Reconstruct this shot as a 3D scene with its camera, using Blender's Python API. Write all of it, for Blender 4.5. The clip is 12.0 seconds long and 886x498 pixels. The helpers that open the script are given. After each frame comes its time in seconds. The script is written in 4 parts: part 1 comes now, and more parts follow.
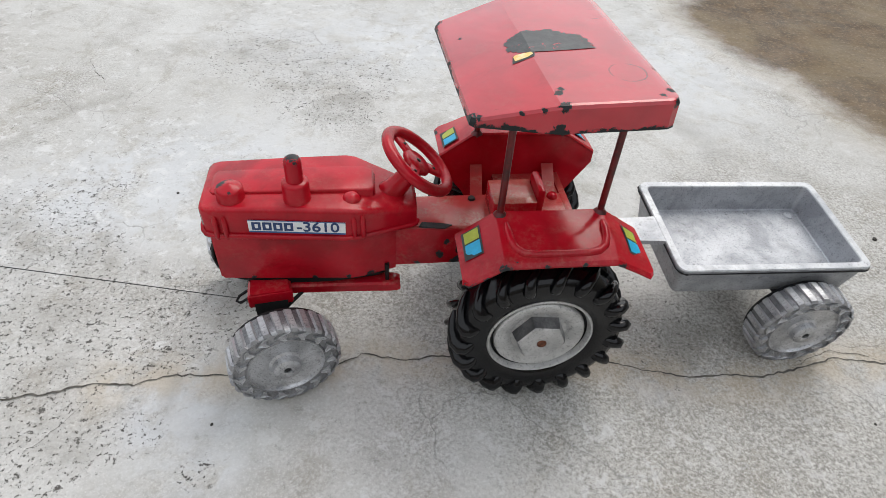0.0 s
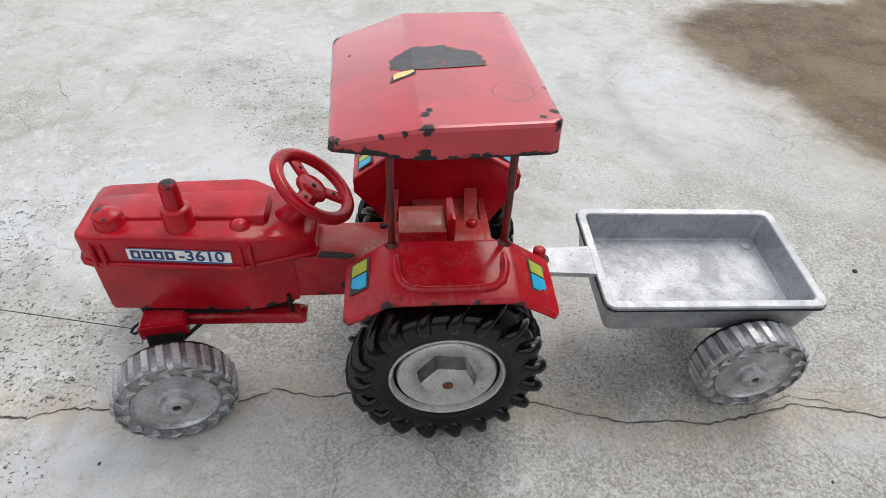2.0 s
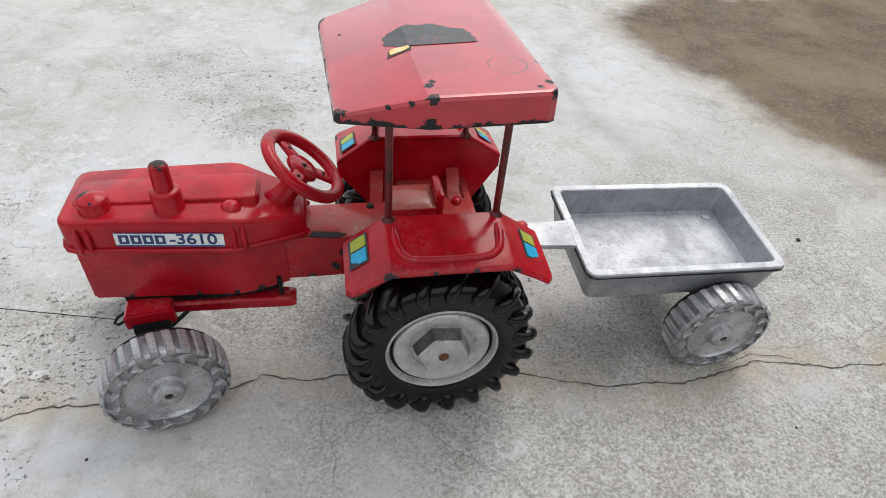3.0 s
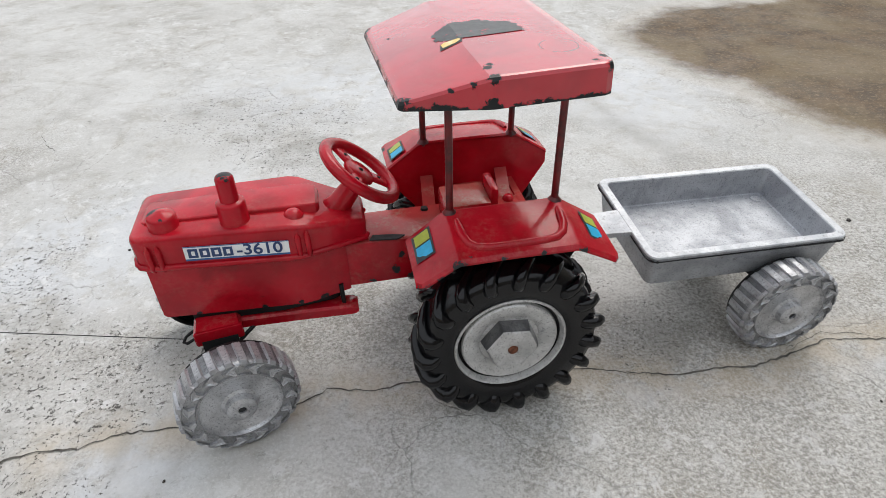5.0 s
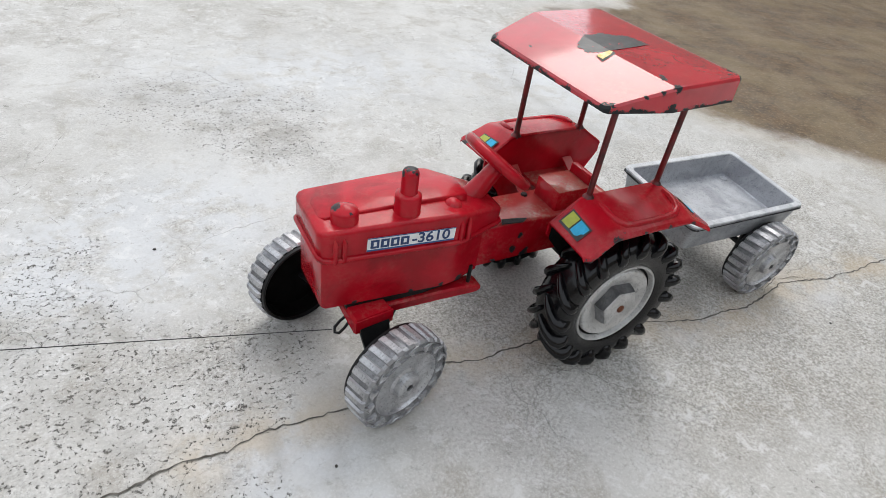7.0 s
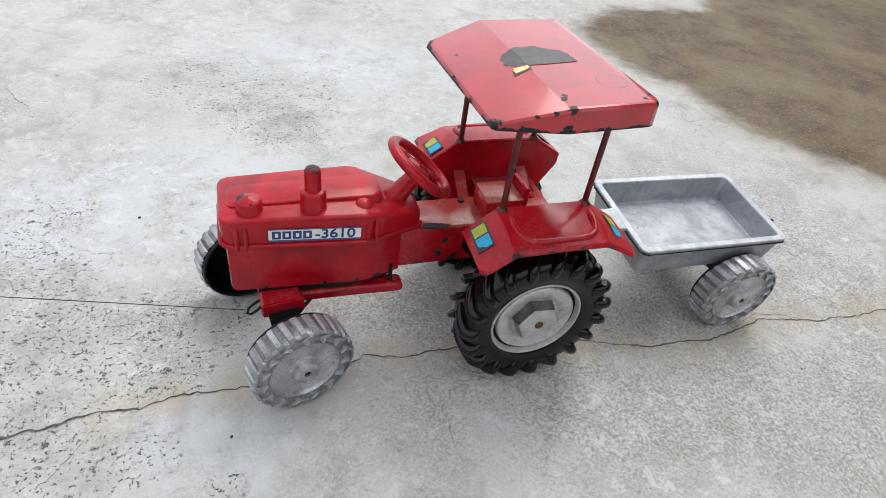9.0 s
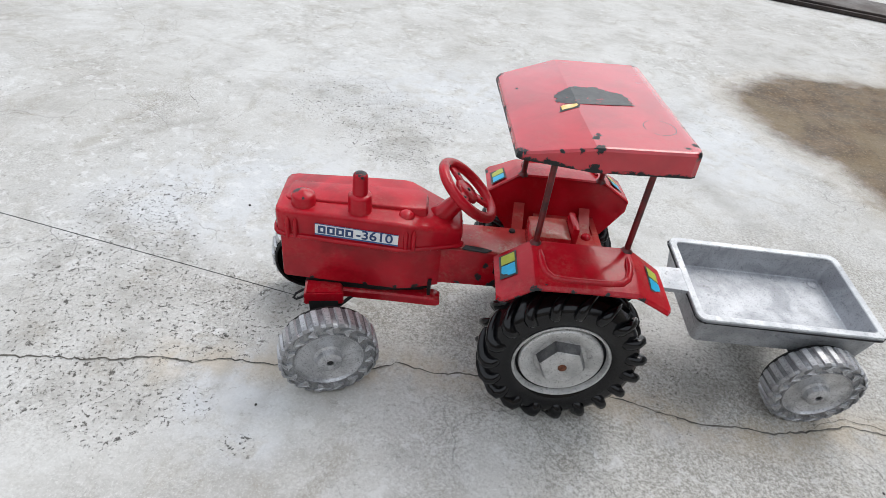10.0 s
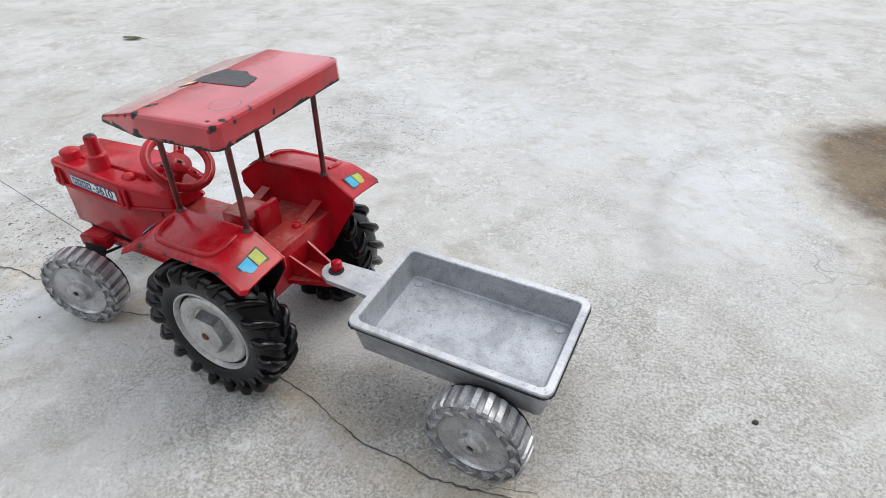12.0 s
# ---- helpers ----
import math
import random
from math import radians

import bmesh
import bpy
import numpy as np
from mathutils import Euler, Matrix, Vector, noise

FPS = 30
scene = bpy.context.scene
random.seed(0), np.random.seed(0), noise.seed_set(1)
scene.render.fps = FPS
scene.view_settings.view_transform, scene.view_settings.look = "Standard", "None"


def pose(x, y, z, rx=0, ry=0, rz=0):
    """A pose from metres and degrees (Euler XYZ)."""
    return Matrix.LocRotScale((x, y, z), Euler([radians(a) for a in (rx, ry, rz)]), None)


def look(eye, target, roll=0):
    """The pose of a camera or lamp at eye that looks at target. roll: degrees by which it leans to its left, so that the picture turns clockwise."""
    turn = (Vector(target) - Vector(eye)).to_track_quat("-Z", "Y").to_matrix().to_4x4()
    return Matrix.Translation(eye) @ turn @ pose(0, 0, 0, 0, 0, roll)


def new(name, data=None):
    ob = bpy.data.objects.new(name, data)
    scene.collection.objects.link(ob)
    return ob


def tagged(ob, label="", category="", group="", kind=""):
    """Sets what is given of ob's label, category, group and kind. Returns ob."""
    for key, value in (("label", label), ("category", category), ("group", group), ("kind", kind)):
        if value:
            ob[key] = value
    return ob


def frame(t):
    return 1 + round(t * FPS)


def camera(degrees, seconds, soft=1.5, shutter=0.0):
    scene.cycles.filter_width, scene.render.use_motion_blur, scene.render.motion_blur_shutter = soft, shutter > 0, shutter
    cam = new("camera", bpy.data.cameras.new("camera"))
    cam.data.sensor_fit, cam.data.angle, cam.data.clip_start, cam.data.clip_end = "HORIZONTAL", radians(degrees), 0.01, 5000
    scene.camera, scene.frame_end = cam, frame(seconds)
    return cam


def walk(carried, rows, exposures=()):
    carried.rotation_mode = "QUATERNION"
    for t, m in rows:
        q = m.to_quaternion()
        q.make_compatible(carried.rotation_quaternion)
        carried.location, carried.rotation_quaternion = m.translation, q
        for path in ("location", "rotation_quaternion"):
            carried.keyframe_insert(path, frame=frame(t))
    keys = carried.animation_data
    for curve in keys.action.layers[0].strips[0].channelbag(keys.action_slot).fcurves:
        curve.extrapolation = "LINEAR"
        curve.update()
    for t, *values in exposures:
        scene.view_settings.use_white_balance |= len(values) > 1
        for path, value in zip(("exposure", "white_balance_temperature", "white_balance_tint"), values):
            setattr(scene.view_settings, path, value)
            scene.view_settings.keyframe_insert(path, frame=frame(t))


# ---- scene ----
cam = camera(72.9, 12.0, 0.75)
PATH = [
    (0, (-0.072, -0.254, 0.297), (0.079, 1.207, -1.061), 4.3),
    (0.5, (-0.049, -0.261, 0.298), (0.101, 1.246, -1.009), 3.5),
    (1, (-0.018, -0.253, 0.299), (0.107, 1.271, -0.991), 3.4),
    (1.5, (0.0, -0.237, 0.285), (0.054, 1.266, -1.033), 0.6),
    (2, (-0.008, -0.234, 0.289), (0.05, 1.269, -1.029), 2.5),
    (2.5, (-0.022, -0.239, 0.284), (0.1, 1.278, -1.014), 2.5),
    (3, (-0.033, -0.247, 0.283), (0.22, 1.248, -1.021), 5.1),
    (3.2, (-0.043, -0.241, 0.279), (0.227, 1.251, -1.026), 4.4),
    (4.8, (-0.047, -0.252, 0.267), (0.161, 1.348, -0.915), 0.2),
    (5, (-0.054, -0.26, 0.265), (0.14, 1.331, -0.932), -1.3),
    (5.5, (-0.07, -0.26, 0.284), (0.173, 1.316, -0.923), 2.5),
    (6, (-0.089, -0.273, 0.287), (0.226, 1.28, -0.932), 0.8),
    (6.5, (-0.127, -0.262, 0.269), (0.454, 1.237, -0.92), 5.4),
    (7, (-0.226, -0.242, 0.278), (0.564, 1.142, -0.93), 9.2),
    (7.2, (-0.245, -0.236, 0.284), (0.714, 1.058, -0.902), 12.8),
    (8.8, (-0.148, -0.26, 0.289), (0.357, 1.168, -1.018), 8.4),
    (9, (-0.137, -0.274, 0.301), (0.37, 1.18, -0.975), 8.8),
    (9.5, (-0.123, -0.288, 0.296), (0.108, 1.259, -0.95), 8.4),
    (10, (-0.073, -0.296, 0.304), (-0.068, 1.292, -0.913), 7.3),
    (10.5, (-0.013, -0.305, 0.296), (-0.147, 1.291, -0.902), 3.1),
    (11, (0.071, -0.28, 0.287), (-0.323, 1.252, -0.937), 0.2),
    (11.5, (0.157, -0.248, 0.298), (-0.477, 1.2, -0.927), -0.7),
    (12, (0.26, -0.215, 0.296), (-0.565, 1.194, -0.859), -1.0),
]
walk(cam, [(t, look(eye, target, roll)) for t, eye, target, roll in PATH], [(0.0, -0.15, 6560, 10), (6.0, -0.13, 6560, 10), (8.0, -0.06, 6420, 10), (12.0, -0.05, 6380, 10)])

# ---- world, sun, exposure ----
world = bpy.data.worlds.new("overcast_sky")
scene.world = world
world.use_nodes = True
wn, wl = world.node_tree.nodes, world.node_tree.links
sky = wn.new("ShaderNodeTexSky")
sky.sky_type = "NISHITA"
sky.sun_disc = False
sky.sun_elevation, sky.sun_rotation = radians(54), radians(30)
sky.dust_density, sky.ozone_density, sky.air_density = 4.0, 0.6, 1.0
bg = wn["Background"]
bg.inputs["Strength"].default_value = 0.19
soften = wn.new("ShaderNodeMix")
soften.data_type = "RGBA"
soften.inputs["Factor"].default_value = 0.72
soften.inputs["B"].default_value = (7.6, 7.9, 8.2, 1)
wl.new(sky.outputs["Color"], soften.inputs["A"])
wl.new(soften.outputs["Result"], bg.inputs["Color"])

sun = new("sun", bpy.data.lights.new("sun", "SUN"))
sun.data.energy, sun.data.angle, sun.data.color = 1.2, radians(35), (1.0, 0.97, 0.93)
sun.matrix_world = look((0.7, 1.2, 1.9), (0, 0, 0))
scene.view_settings.exposure = 0.0

# ---- materials ----
MM = 0.001


class Nodes:
    """A small writer for node materials."""

    def __init__(self, name):
        self.mat = bpy.data.materials.new(name)
        self.mat.use_nodes = True
        self.n, self.l = self.mat.node_tree.nodes, self.mat.node_tree.links
        self.shader = self.n["Principled BSDF"]

    def put(self, socket, value):
        if isinstance(value, bpy.types.NodeSocket):
            self.l.new(value, socket)
        else:
            socket.default_value = value

    def place(self):
        return self.n.new("ShaderNodeTexCoord").outputs["Object"]

    def world_place(self):
        return self.n.new("ShaderNodeNewGeometry").outputs["Position"]

    def noise(self, vec, scale, detail=5.0, rough=0.6, warp=0.0):
        t = self.n.new("ShaderNodeTexNoise")
        self.l.new(vec, t.inputs["Vector"])
        t.inputs["Scale"].default_value, t.inputs["Detail"].default_value = scale, detail
        t.inputs["Roughness"].default_value, t.inputs["Distortion"].default_value = rough, warp
        return t.outputs["Fac"]

    def cells(self, vec, scale, feature="F1"):
        t = self.n.new("ShaderNodeTexVoronoi")
        t.feature = feature
        self.l.new(vec, t.inputs["Vector"])
        t.inputs["Scale"].default_value = scale
        return t.outputs["Distance"]

    def step(self, value, low, high, to_low=0.0, to_high=1.0):
        t = self.n.new("ShaderNodeMapRange")
        t.interpolation_type = "SMOOTHSTEP"
        self.put(t.inputs["Value"], value)
        for key, v in (("From Min", low), ("From Max", high), ("To Min", to_low), ("To Max", to_high)):
            t.inputs[key].default_value = v
        return t.outputs["Result"]

    def math(self, op, a, b=0.0):
        t = self.n.new("ShaderNodeMath")
        t.operation = op
        self.put(t.inputs[0], a)
        self.put(t.inputs[1], b)
        return t.outputs[0]

    def mix(self, fac, a, b):
        t = self.n.new("ShaderNodeMix")
        t.data_type = "RGBA"
        self.put(t.inputs["Factor"], fac)
        self.put(t.inputs["A"], a if isinstance(a, bpy.types.NodeSocket) else (*a, 1))
        self.put(t.inputs["B"], b if isinstance(b, bpy.types.NodeSocket) else (*b, 1))
        return t.outputs["Result"]

    def near(self, vec, point, radius):
        """1 at the point, falling to 0 at the radius."""
        t = self.n.new("ShaderNodeVectorMath")
        t.operation = "DISTANCE"
        self.l.new(vec, t.inputs[0])
        t.inputs[1].default_value = point
        return self.step(t.outputs["Value"], 0.0, radius, 1.0, 0.0)

    def split(self, vec):
        t = self.n.new("ShaderNodeSeparateXYZ")
        self.l.new(vec, t.inputs[0])
        return t.outputs

    def attribute(self, name):
        t = self.n.new("ShaderNodeAttribute")
        t.attribute_name = name
        return t.outputs["Fac"]

    def bump(self, height, strength, distance):
        t = self.n.new("ShaderNodeBump")
        t.inputs["Strength"].default_value, t.inputs["Distance"].default_value = strength, distance
        self.l.new(height, t.inputs["Height"])
        self.l.new(t.outputs["Normal"], self.shader.inputs["Normal"])

    def done(self, color, rough, metal=0.0, spec=0.5, coat=0.0, coat_rough=0.1):
        for key, v in (("Base Color", color), ("Roughness", rough), ("Metallic", metal), ("Specular IOR Level", spec), ("Coat Weight", coat), ("Coat Roughness", coat_rough)):
            if key == "Base Color" and not isinstance(v, bpy.types.NodeSocket):
                v = (*v, 1)
            self.put(self.shader.inputs[key], v)
        return self.mat


RED, RED_DARK, RED_PALE = (0.46, 0.006, 0.018), (0.31, 0.004, 0.011), (0.54, 0.03, 0.045)
CHIP = (0.012, 0.014, 0.016)


def red_paint(name, dust=0.35, chips=0.0, edge=None, spots=(), sheen_tint=0.0, rim=None, coat=0.0, ring=None):
    """Brushed-on red enamel: uneven gloss, dust, small chips; edge = (z below which the rim is chipped, softness)."""
    m = Nodes(name)
    p = m.place()
    tone = m.noise(p, 38, 4, 0.55, 0.4)
    fine = m.noise(p, 420, 5, 0.65)
    col = m.mix(m.step(tone, 0.35, 0.7), RED, RED_DARK)
    col = m.mix(m.step(m.noise(p, 26, 6, 0.7, 0.8), 0.52, 0.70, 0, 0.55), col, (0.17, 0.004, 0.008))
    # pale pink mixed into the red to stand for reflected sky
    if sheen_tint:
        col = m.mix(m.step(m.noise(p, 22, 4, 0.6), 0.25, 0.7, sheen_tint * 0.6, sheen_tint), col, (0.60, 0.075, 0.095))
    col = m.mix(m.step(m.noise(p, 90, 3), 0.6, 0.8, 0, 0.3), col, RED_PALE)
    if dust:
        up = m.split(m.n.new("ShaderNodeNewGeometry").outputs["Normal"])[2]
        dirt = m.math("MULTIPLY", m.step(m.noise(p, 60, 6, 0.7), 0.42, 0.75), m.step(fine, 0.35, 0.65))
        dirt = m.math("MULTIPLY", dirt, m.step(up, -0.2, 0.9, 0.25, 1.0))
        dirt = m.math("ADD", m.math("MULTIPLY", dirt, min(0.9, dust)), m.step(up, 0.2, 0.9, 0.0, max(0.0, dust - 0.7) * 1.3))
        col = m.mix(dirt, col, (0.33, 0.20, 0.15))
    mask = m.step(m.noise(p, 190, 6, 0.7, 0.6), 0.80 - chips, 0.815 - chips)
    if edge:
        z, low, high = m.split(p)[2], *edge
        worn = m.step(m.math("ADD", z, m.math("MULTIPLY", m.math("SUBTRACT", m.noise(p, 120, 6, 0.7, 0.6), 0.46), 0.011)), low, high, 1.0, 0.0)
        mask = m.math("MAXIMUM", mask, worn)
    for point, radius in spots:
        ragged = m.math("ADD", m.near(p, point, radius), m.math("MULTIPLY", m.math("SUBTRACT", m.noise(p, 330, 6, 0.75, 0.8), 0.5), 2.6))
        mask = m.math("MAXIMUM", mask, m.math("MULTIPLY", m.step(ragged, 0.52, 0.57), m.step(m.near(p, point, radius * 1.5), 0.02, 0.06)))
    if rim:
        # flaked along the outer edge of a sheet, at this distance from the tractor's middle
        side = m.math("ABSOLUTE", m.split(p)[1])
        flaked = m.math("ADD", side, m.math("MULTIPLY", m.math("SUBTRACT", m.noise(p, 95, 6, 0.7, 0.6), 0.5), 0.010))
        mask = m.math("MAXIMUM", mask, m.step(flaked, rim, rim + 0.0005))
    if ring:
        # a scuffed circle
        t = m.n.new("ShaderNodeVectorMath")
        t.operation = "DISTANCE"
        m.l.new(p, t.inputs[0])
        t.inputs[1].default_value = ring[0]
        off = m.math("ABSOLUTE", m.math("SUBTRACT", m.math("ADD", t.outputs["Value"], m.math("MULTIPLY", m.noise(p, 200, 3), 0.0012)), ring[1]))
        scuff = m.math("MULTIPLY", m.step(off, 0.0002, 0.0005, 1.0, 0.0), m.step(m.noise(p, 130, 4), 0.44, 0.52))
        col = m.mix(m.math("MULTIPLY", scuff, 0.75), col, (0.12, 0.012, 0.014))
    # thin dark scratches
    stretch = m.n.new("ShaderNodeMapping")
    stretch.inputs["Scale"].default_value, stretch.inputs["Rotation"].default_value = (40, 460, 300), (0.3, 0.2, 0.7)
    m.l.new(p, stretch.inputs["Vector"])
    line = m.math("MULTIPLY", m.step(m.noise(stretch.outputs["Vector"], 1.0, 4, 0.6), 0.67, 0.70), m.step(m.noise(p, 26, 3), 0.5, 0.6))
    col = m.mix(m.math("MULTIPLY", line, 0.6), col, (0.10, 0.008, 0.010))
    col = m.mix(mask, col, CHIP)
    rough = m.step(m.noise(p, 75, 5, 0.6), 0.3, 0.75, 0.13, 0.27)
    rough = m.math("ADD", rough, m.math("MULTIPLY", mask, 0.25))
    high = m.math("ADD", m.math("MULTIPLY", m.noise(p, 34, 3), 1.3), m.math("ADD", m.math("MULTIPLY", m.noise(p, 150, 4), 0.22), m.math("MULTIPLY", fine, 0.05)))
    high = m.math("SUBTRACT", high, m.math("MULTIPLY", mask, 0.25))
    m.bump(high, 0.34, 0.0012)
    return m.done(col, rough, 0.0, 0.30, m.step(mask, 0.2, 0.6, coat, 0.0), 0.09)


def silver_paint(name, pale, dark, speck=0.5, rough=(0.34, 0.6), metal=0.55, grain=900):
    """Aluminium paint on rough castings, grubby in the hollows."""
    m = Nodes(name)
    p = m.place()
    wide = m.noise(p, 45, 5, 0.65, 0.4)
    fine = m.noise(p, grain, 3, 0.7)
    col = m.mix(m.step(wide, 0.35, 0.68), pale, dark)
    col = m.mix(m.math("MULTIPLY", m.step(fine, 0.52, 0.68), speck), col, (0.07, 0.075, 0.08))
    col = m.mix(m.step(m.noise(p, 260, 7, 0.75), 0.57, 0.66, 0, 0.5), col, (0.10, 0.10, 0.105))
    col = m.mix(m.step(m.noise(p, 20, 6, 0.7, 0.5), 0.54, 0.68, 0, 0.35), col, (0.13, 0.135, 0.14))
    m.bump(m.math("ADD", m.math("MULTIPLY", fine, 0.5), m.noise(p, 220, 4)), 0.45, 0.0006)
    return m.done(col, m.step(wide, 0.3, 0.7, *rough), metal, 0.5)


def plain(name, color, rough=0.5, metal=0.0, scale=160, vary=0.35, relief=0.2, other=None, gloss=0.5):
    m = Nodes(name)
    p = m.place()
    other = other or tuple(c * (1 - vary) for c in color)
    col = m.mix(m.step(m.noise(p, scale, 5, 0.65), 0.35, 0.7), color, other)
    m.bump(m.noise(p, scale * 4, 4), relief, 0.0005)
    return m.done(col, m.step(m.noise(p, scale * 0.7, 4), 0.3, 0.7, rough * 0.8, min(1.0, rough * 1.2)), metal, gloss)


def concrete(name):
    m = Nodes(name)
    p = m.world_place()
    wide, mid, fine = m.noise(p, 3.2, 5, 0.6, 0.5), m.noise(p, 17, 6, 0.65, 0.3), m.noise(p, 560, 4, 0.7)
    col = m.mix(m.step(wide, 0.36, 0.66), (0.55, 0.55, 0.535), (0.45, 0.445, 0.425))
    col = m.mix(m.step(mid, 0.44, 0.72, 0, 0.75), col, (0.36, 0.35, 0.33))
    col = m.mix(m.step(m.noise(p, 7, 6, 0.7, 0.8), 0.53, 0.70, 0, 0.6), col, (0.60, 0.605, 0.60))
    col = m.mix(m.step(m.noise(p, 21, 7, 0.72, 0.7), 0.50, 0.66, 0, 0.55), col, (0.30, 0.275, 0.23))
    # sand grain
    sandy = m.step(m.math("ADD", m.noise(p, 9, 5, 0.65, 0.4), m.math("MULTIPLY", m.attribute("sand"), 0.25)), 0.50, 0.80, 0.08, 0.85)
    col = m.mix(m.math("MULTIPLY", sandy, 0.30), col, (0.38, 0.345, 0.285))
    col = m.mix(m.math("MULTIPLY", m.step(fine, 0.50, 0.64, 0, 0.7), sandy), col, (0.15, 0.145, 0.13))
    col = m.mix(m.step(m.noise(p, 800, 3, 0.7), 0.54, 0.66, 0, 0.5), col, (0.64, 0.64, 0.62))
    # coarse salt-and-pepper grain of the worn surface
    coarse = m.noise(p, 470, 5, 0.78, 0.3)
    where_rough = m.step(m.math("ADD", m.noise(p, 11, 4, 0.6), m.math("MULTIPLY", m.attribute("sand"), 0.22)), 0.42, 0.80, 0.15, 0.9)
    col = m.mix(m.math("MULTIPLY", m.step(coarse, 0.51, 0.58), m.math("MULTIPLY", where_rough, 0.75)), col, (0.20, 0.19, 0.17))
    col = m.mix(m.math("MULTIPLY", m.step(coarse, 0.47, 0.39), m.math("MULTIPLY", where_rough, 0.80)), col, (0.68, 0.68, 0.65))
    # smooth pale cement skin
    skin = m.math("MULTIPLY", m.attribute("pale"), m.step(m.noise(p, 34, 5, 0.65, 0.4), 0.34, 0.56))
    col = m.mix(m.math("MULTIPLY", skin, 0.72), col, (0.58, 0.60, 0.62))
    # trowel-worn skin: crisp pale scabs and dark pores
    worn = m.step(m.noise(p, 5, 4, 0.6, 0.6), 0.40, 0.62, 0.25, 1.0)
    scab = m.math("MULTIPLY", m.step(m.noise(p, 75, 9, 0.78, 0.5), 0.53, 0.60), worn)
    col = m.mix(m.math("MULTIPLY", scab, 0.62), col, (0.66, 0.665, 0.66))
    pore = m.math("MULTIPLY", m.step(m.noise(p, 130, 9, 0.8, 0.4), 0.56, 0.63), worn)
    col = m.mix(m.math("MULTIPLY", pore, 0.72), col, (0.20, 0.195, 0.175))
    # pale tan dust along the crack
    tan = m.math("MULTIPLY", m.attribute("dust"), m.step(m.noise(p, 28, 5, 0.7), 0.36, 0.58))
    col = m.mix(m.math("MULTIPLY", tan, 0.55), col, (0.47, 0.39, 0.28))
    # dark mould spots in clusters
    where = m.attribute("mould")
    dots = m.math("MAXIMUM", m.step(m.noise(p, 150, 7, 0.75), 0.58, 0.63), m.step(m.noise(p, 380, 6, 0.7), 0.585, 0.62))
    patch = m.step(m.math("ADD", m.math("ADD", m.math("MULTIPLY", m.noise(p, 15, 5, 0.75), 0.8), m.math("MULTIPLY", m.noise(p, 62, 4, 0.6), 0.25)), m.math("MULTIPLY", where, 0.29)), 0.60, 0.74)
    col = m.mix(m.math("MULTIPLY", m.math("MULTIPLY", dots, patch), 0.90), col, (0.06, 0.056, 0.05))
    haze = m.step(m.math("ADD", m.noise(p, 13, 5, 0.7), m.math("MULTIPLY", where, 0.15)), 0.60, 0.80, 0, 0.45)
    col = m.mix(haze, col, (0.24, 0.23, 0.205))
    col = m.mix(m.math("MULTIPLY", m.attribute("scuff"), m.step(m.noise(p, 40, 5, 0.7), 0.3, 0.6, 0.10, 0.34)), col, (0.25, 0.235, 0.21))
    # hairline map cracking
    net = m.cells(m.n.new("ShaderNodeVectorMath").outputs[0], 14, "DISTANCE_TO_EDGE")
    warp = net.node.inputs["Vector"].links[0].from_node
    warp.operation = "ADD"
    m.l.new(p, warp.inputs[0])
    tex = m.n.new("ShaderNodeTexNoise")
    tex.inputs["Scale"].default_value, tex.inputs["Detail"].default_value = 14, 6
    m.l.new(p, tex.inputs["Vector"])
    shift = m.n.new("ShaderNodeVectorMath")
    shift.operation = "SCALE"
    shift.inputs["Scale"].default_value = 0.07
    m.l.new(tex.outputs["Color"], shift.inputs[0])
    m.l.new(shift.outputs[0], warp.inputs[1])
    hair = m.math("MULTIPLY", m.step(net, 0.0, 0.012, 1.0, 0.0), m.step(m.noise(p, 6, 4), 0.5, 0.62))
    col = m.mix(m.math("MULTIPLY", hair, 0.4), col, (0.17, 0.165, 0.15))
    # damp brown soil washed over the slab
    soil = m.math("ADD", m.attribute("soil"), m.math("MULTIPLY", m.math("SUBTRACT", m.noise(p, 26, 6, 0.7, 0.4), 0.5), 0.5))
    wet = m.step(soil, 0.40, 0.78)
    brown = m.mix(m.step(m.noise(p, 30, 7, 0.75), 0.38, 0.64), (0.120, 0.072, 0.032), (0.060, 0.038, 0.018))
    brown = m.mix(m.step(m.noise(p, 6, 4, 0.6, 0.4), 0.40, 0.62, 0, 0.8), brown, (0.165, 0.120, 0.062))
    brown = m.mix(m.step(m.noise(p, 210, 6, 0.75), 0.52, 0.62, 0, 0.55), brown, (0.27, 0.205, 0.125))
    brown = m.mix(m.step(m.noise(p, 150, 6, 0.75), 0.55, 0.64, 0, 0.5), brown, (0.035, 0.024, 0.013))
    rim = m.math("SUBTRACT", m.step(soil, 0.18, 0.5), wet)
    col = m.mix(m.math("MULTIPLY", rim, 0.28), col, (0.36, 0.30, 0.22))
    col = m.mix(m.math("MULTIPLY", wet, 0.93), col, brown)
    height = m.math("ADD", m.math("MULTIPLY", m.math("ADD", m.math("MULTIPLY", fine, sandy), m.math("MULTIPLY", coarse, where_rough)), 0.55), m.math("MULTIPLY", m.noise(p, 30, 4, 0.6), 1.2))
    height = m.math("SUBTRACT", height, m.math("MULTIPLY", m.math("ADD", hair, m.math("MULTIPLY", dots, patch)), 0.25))
    m.bump(height, 0.75, 0.0022)
    return m.done(col, m.step(mid, 0.3, 0.7, 0.62, 0.86), 0.0, 0.35)


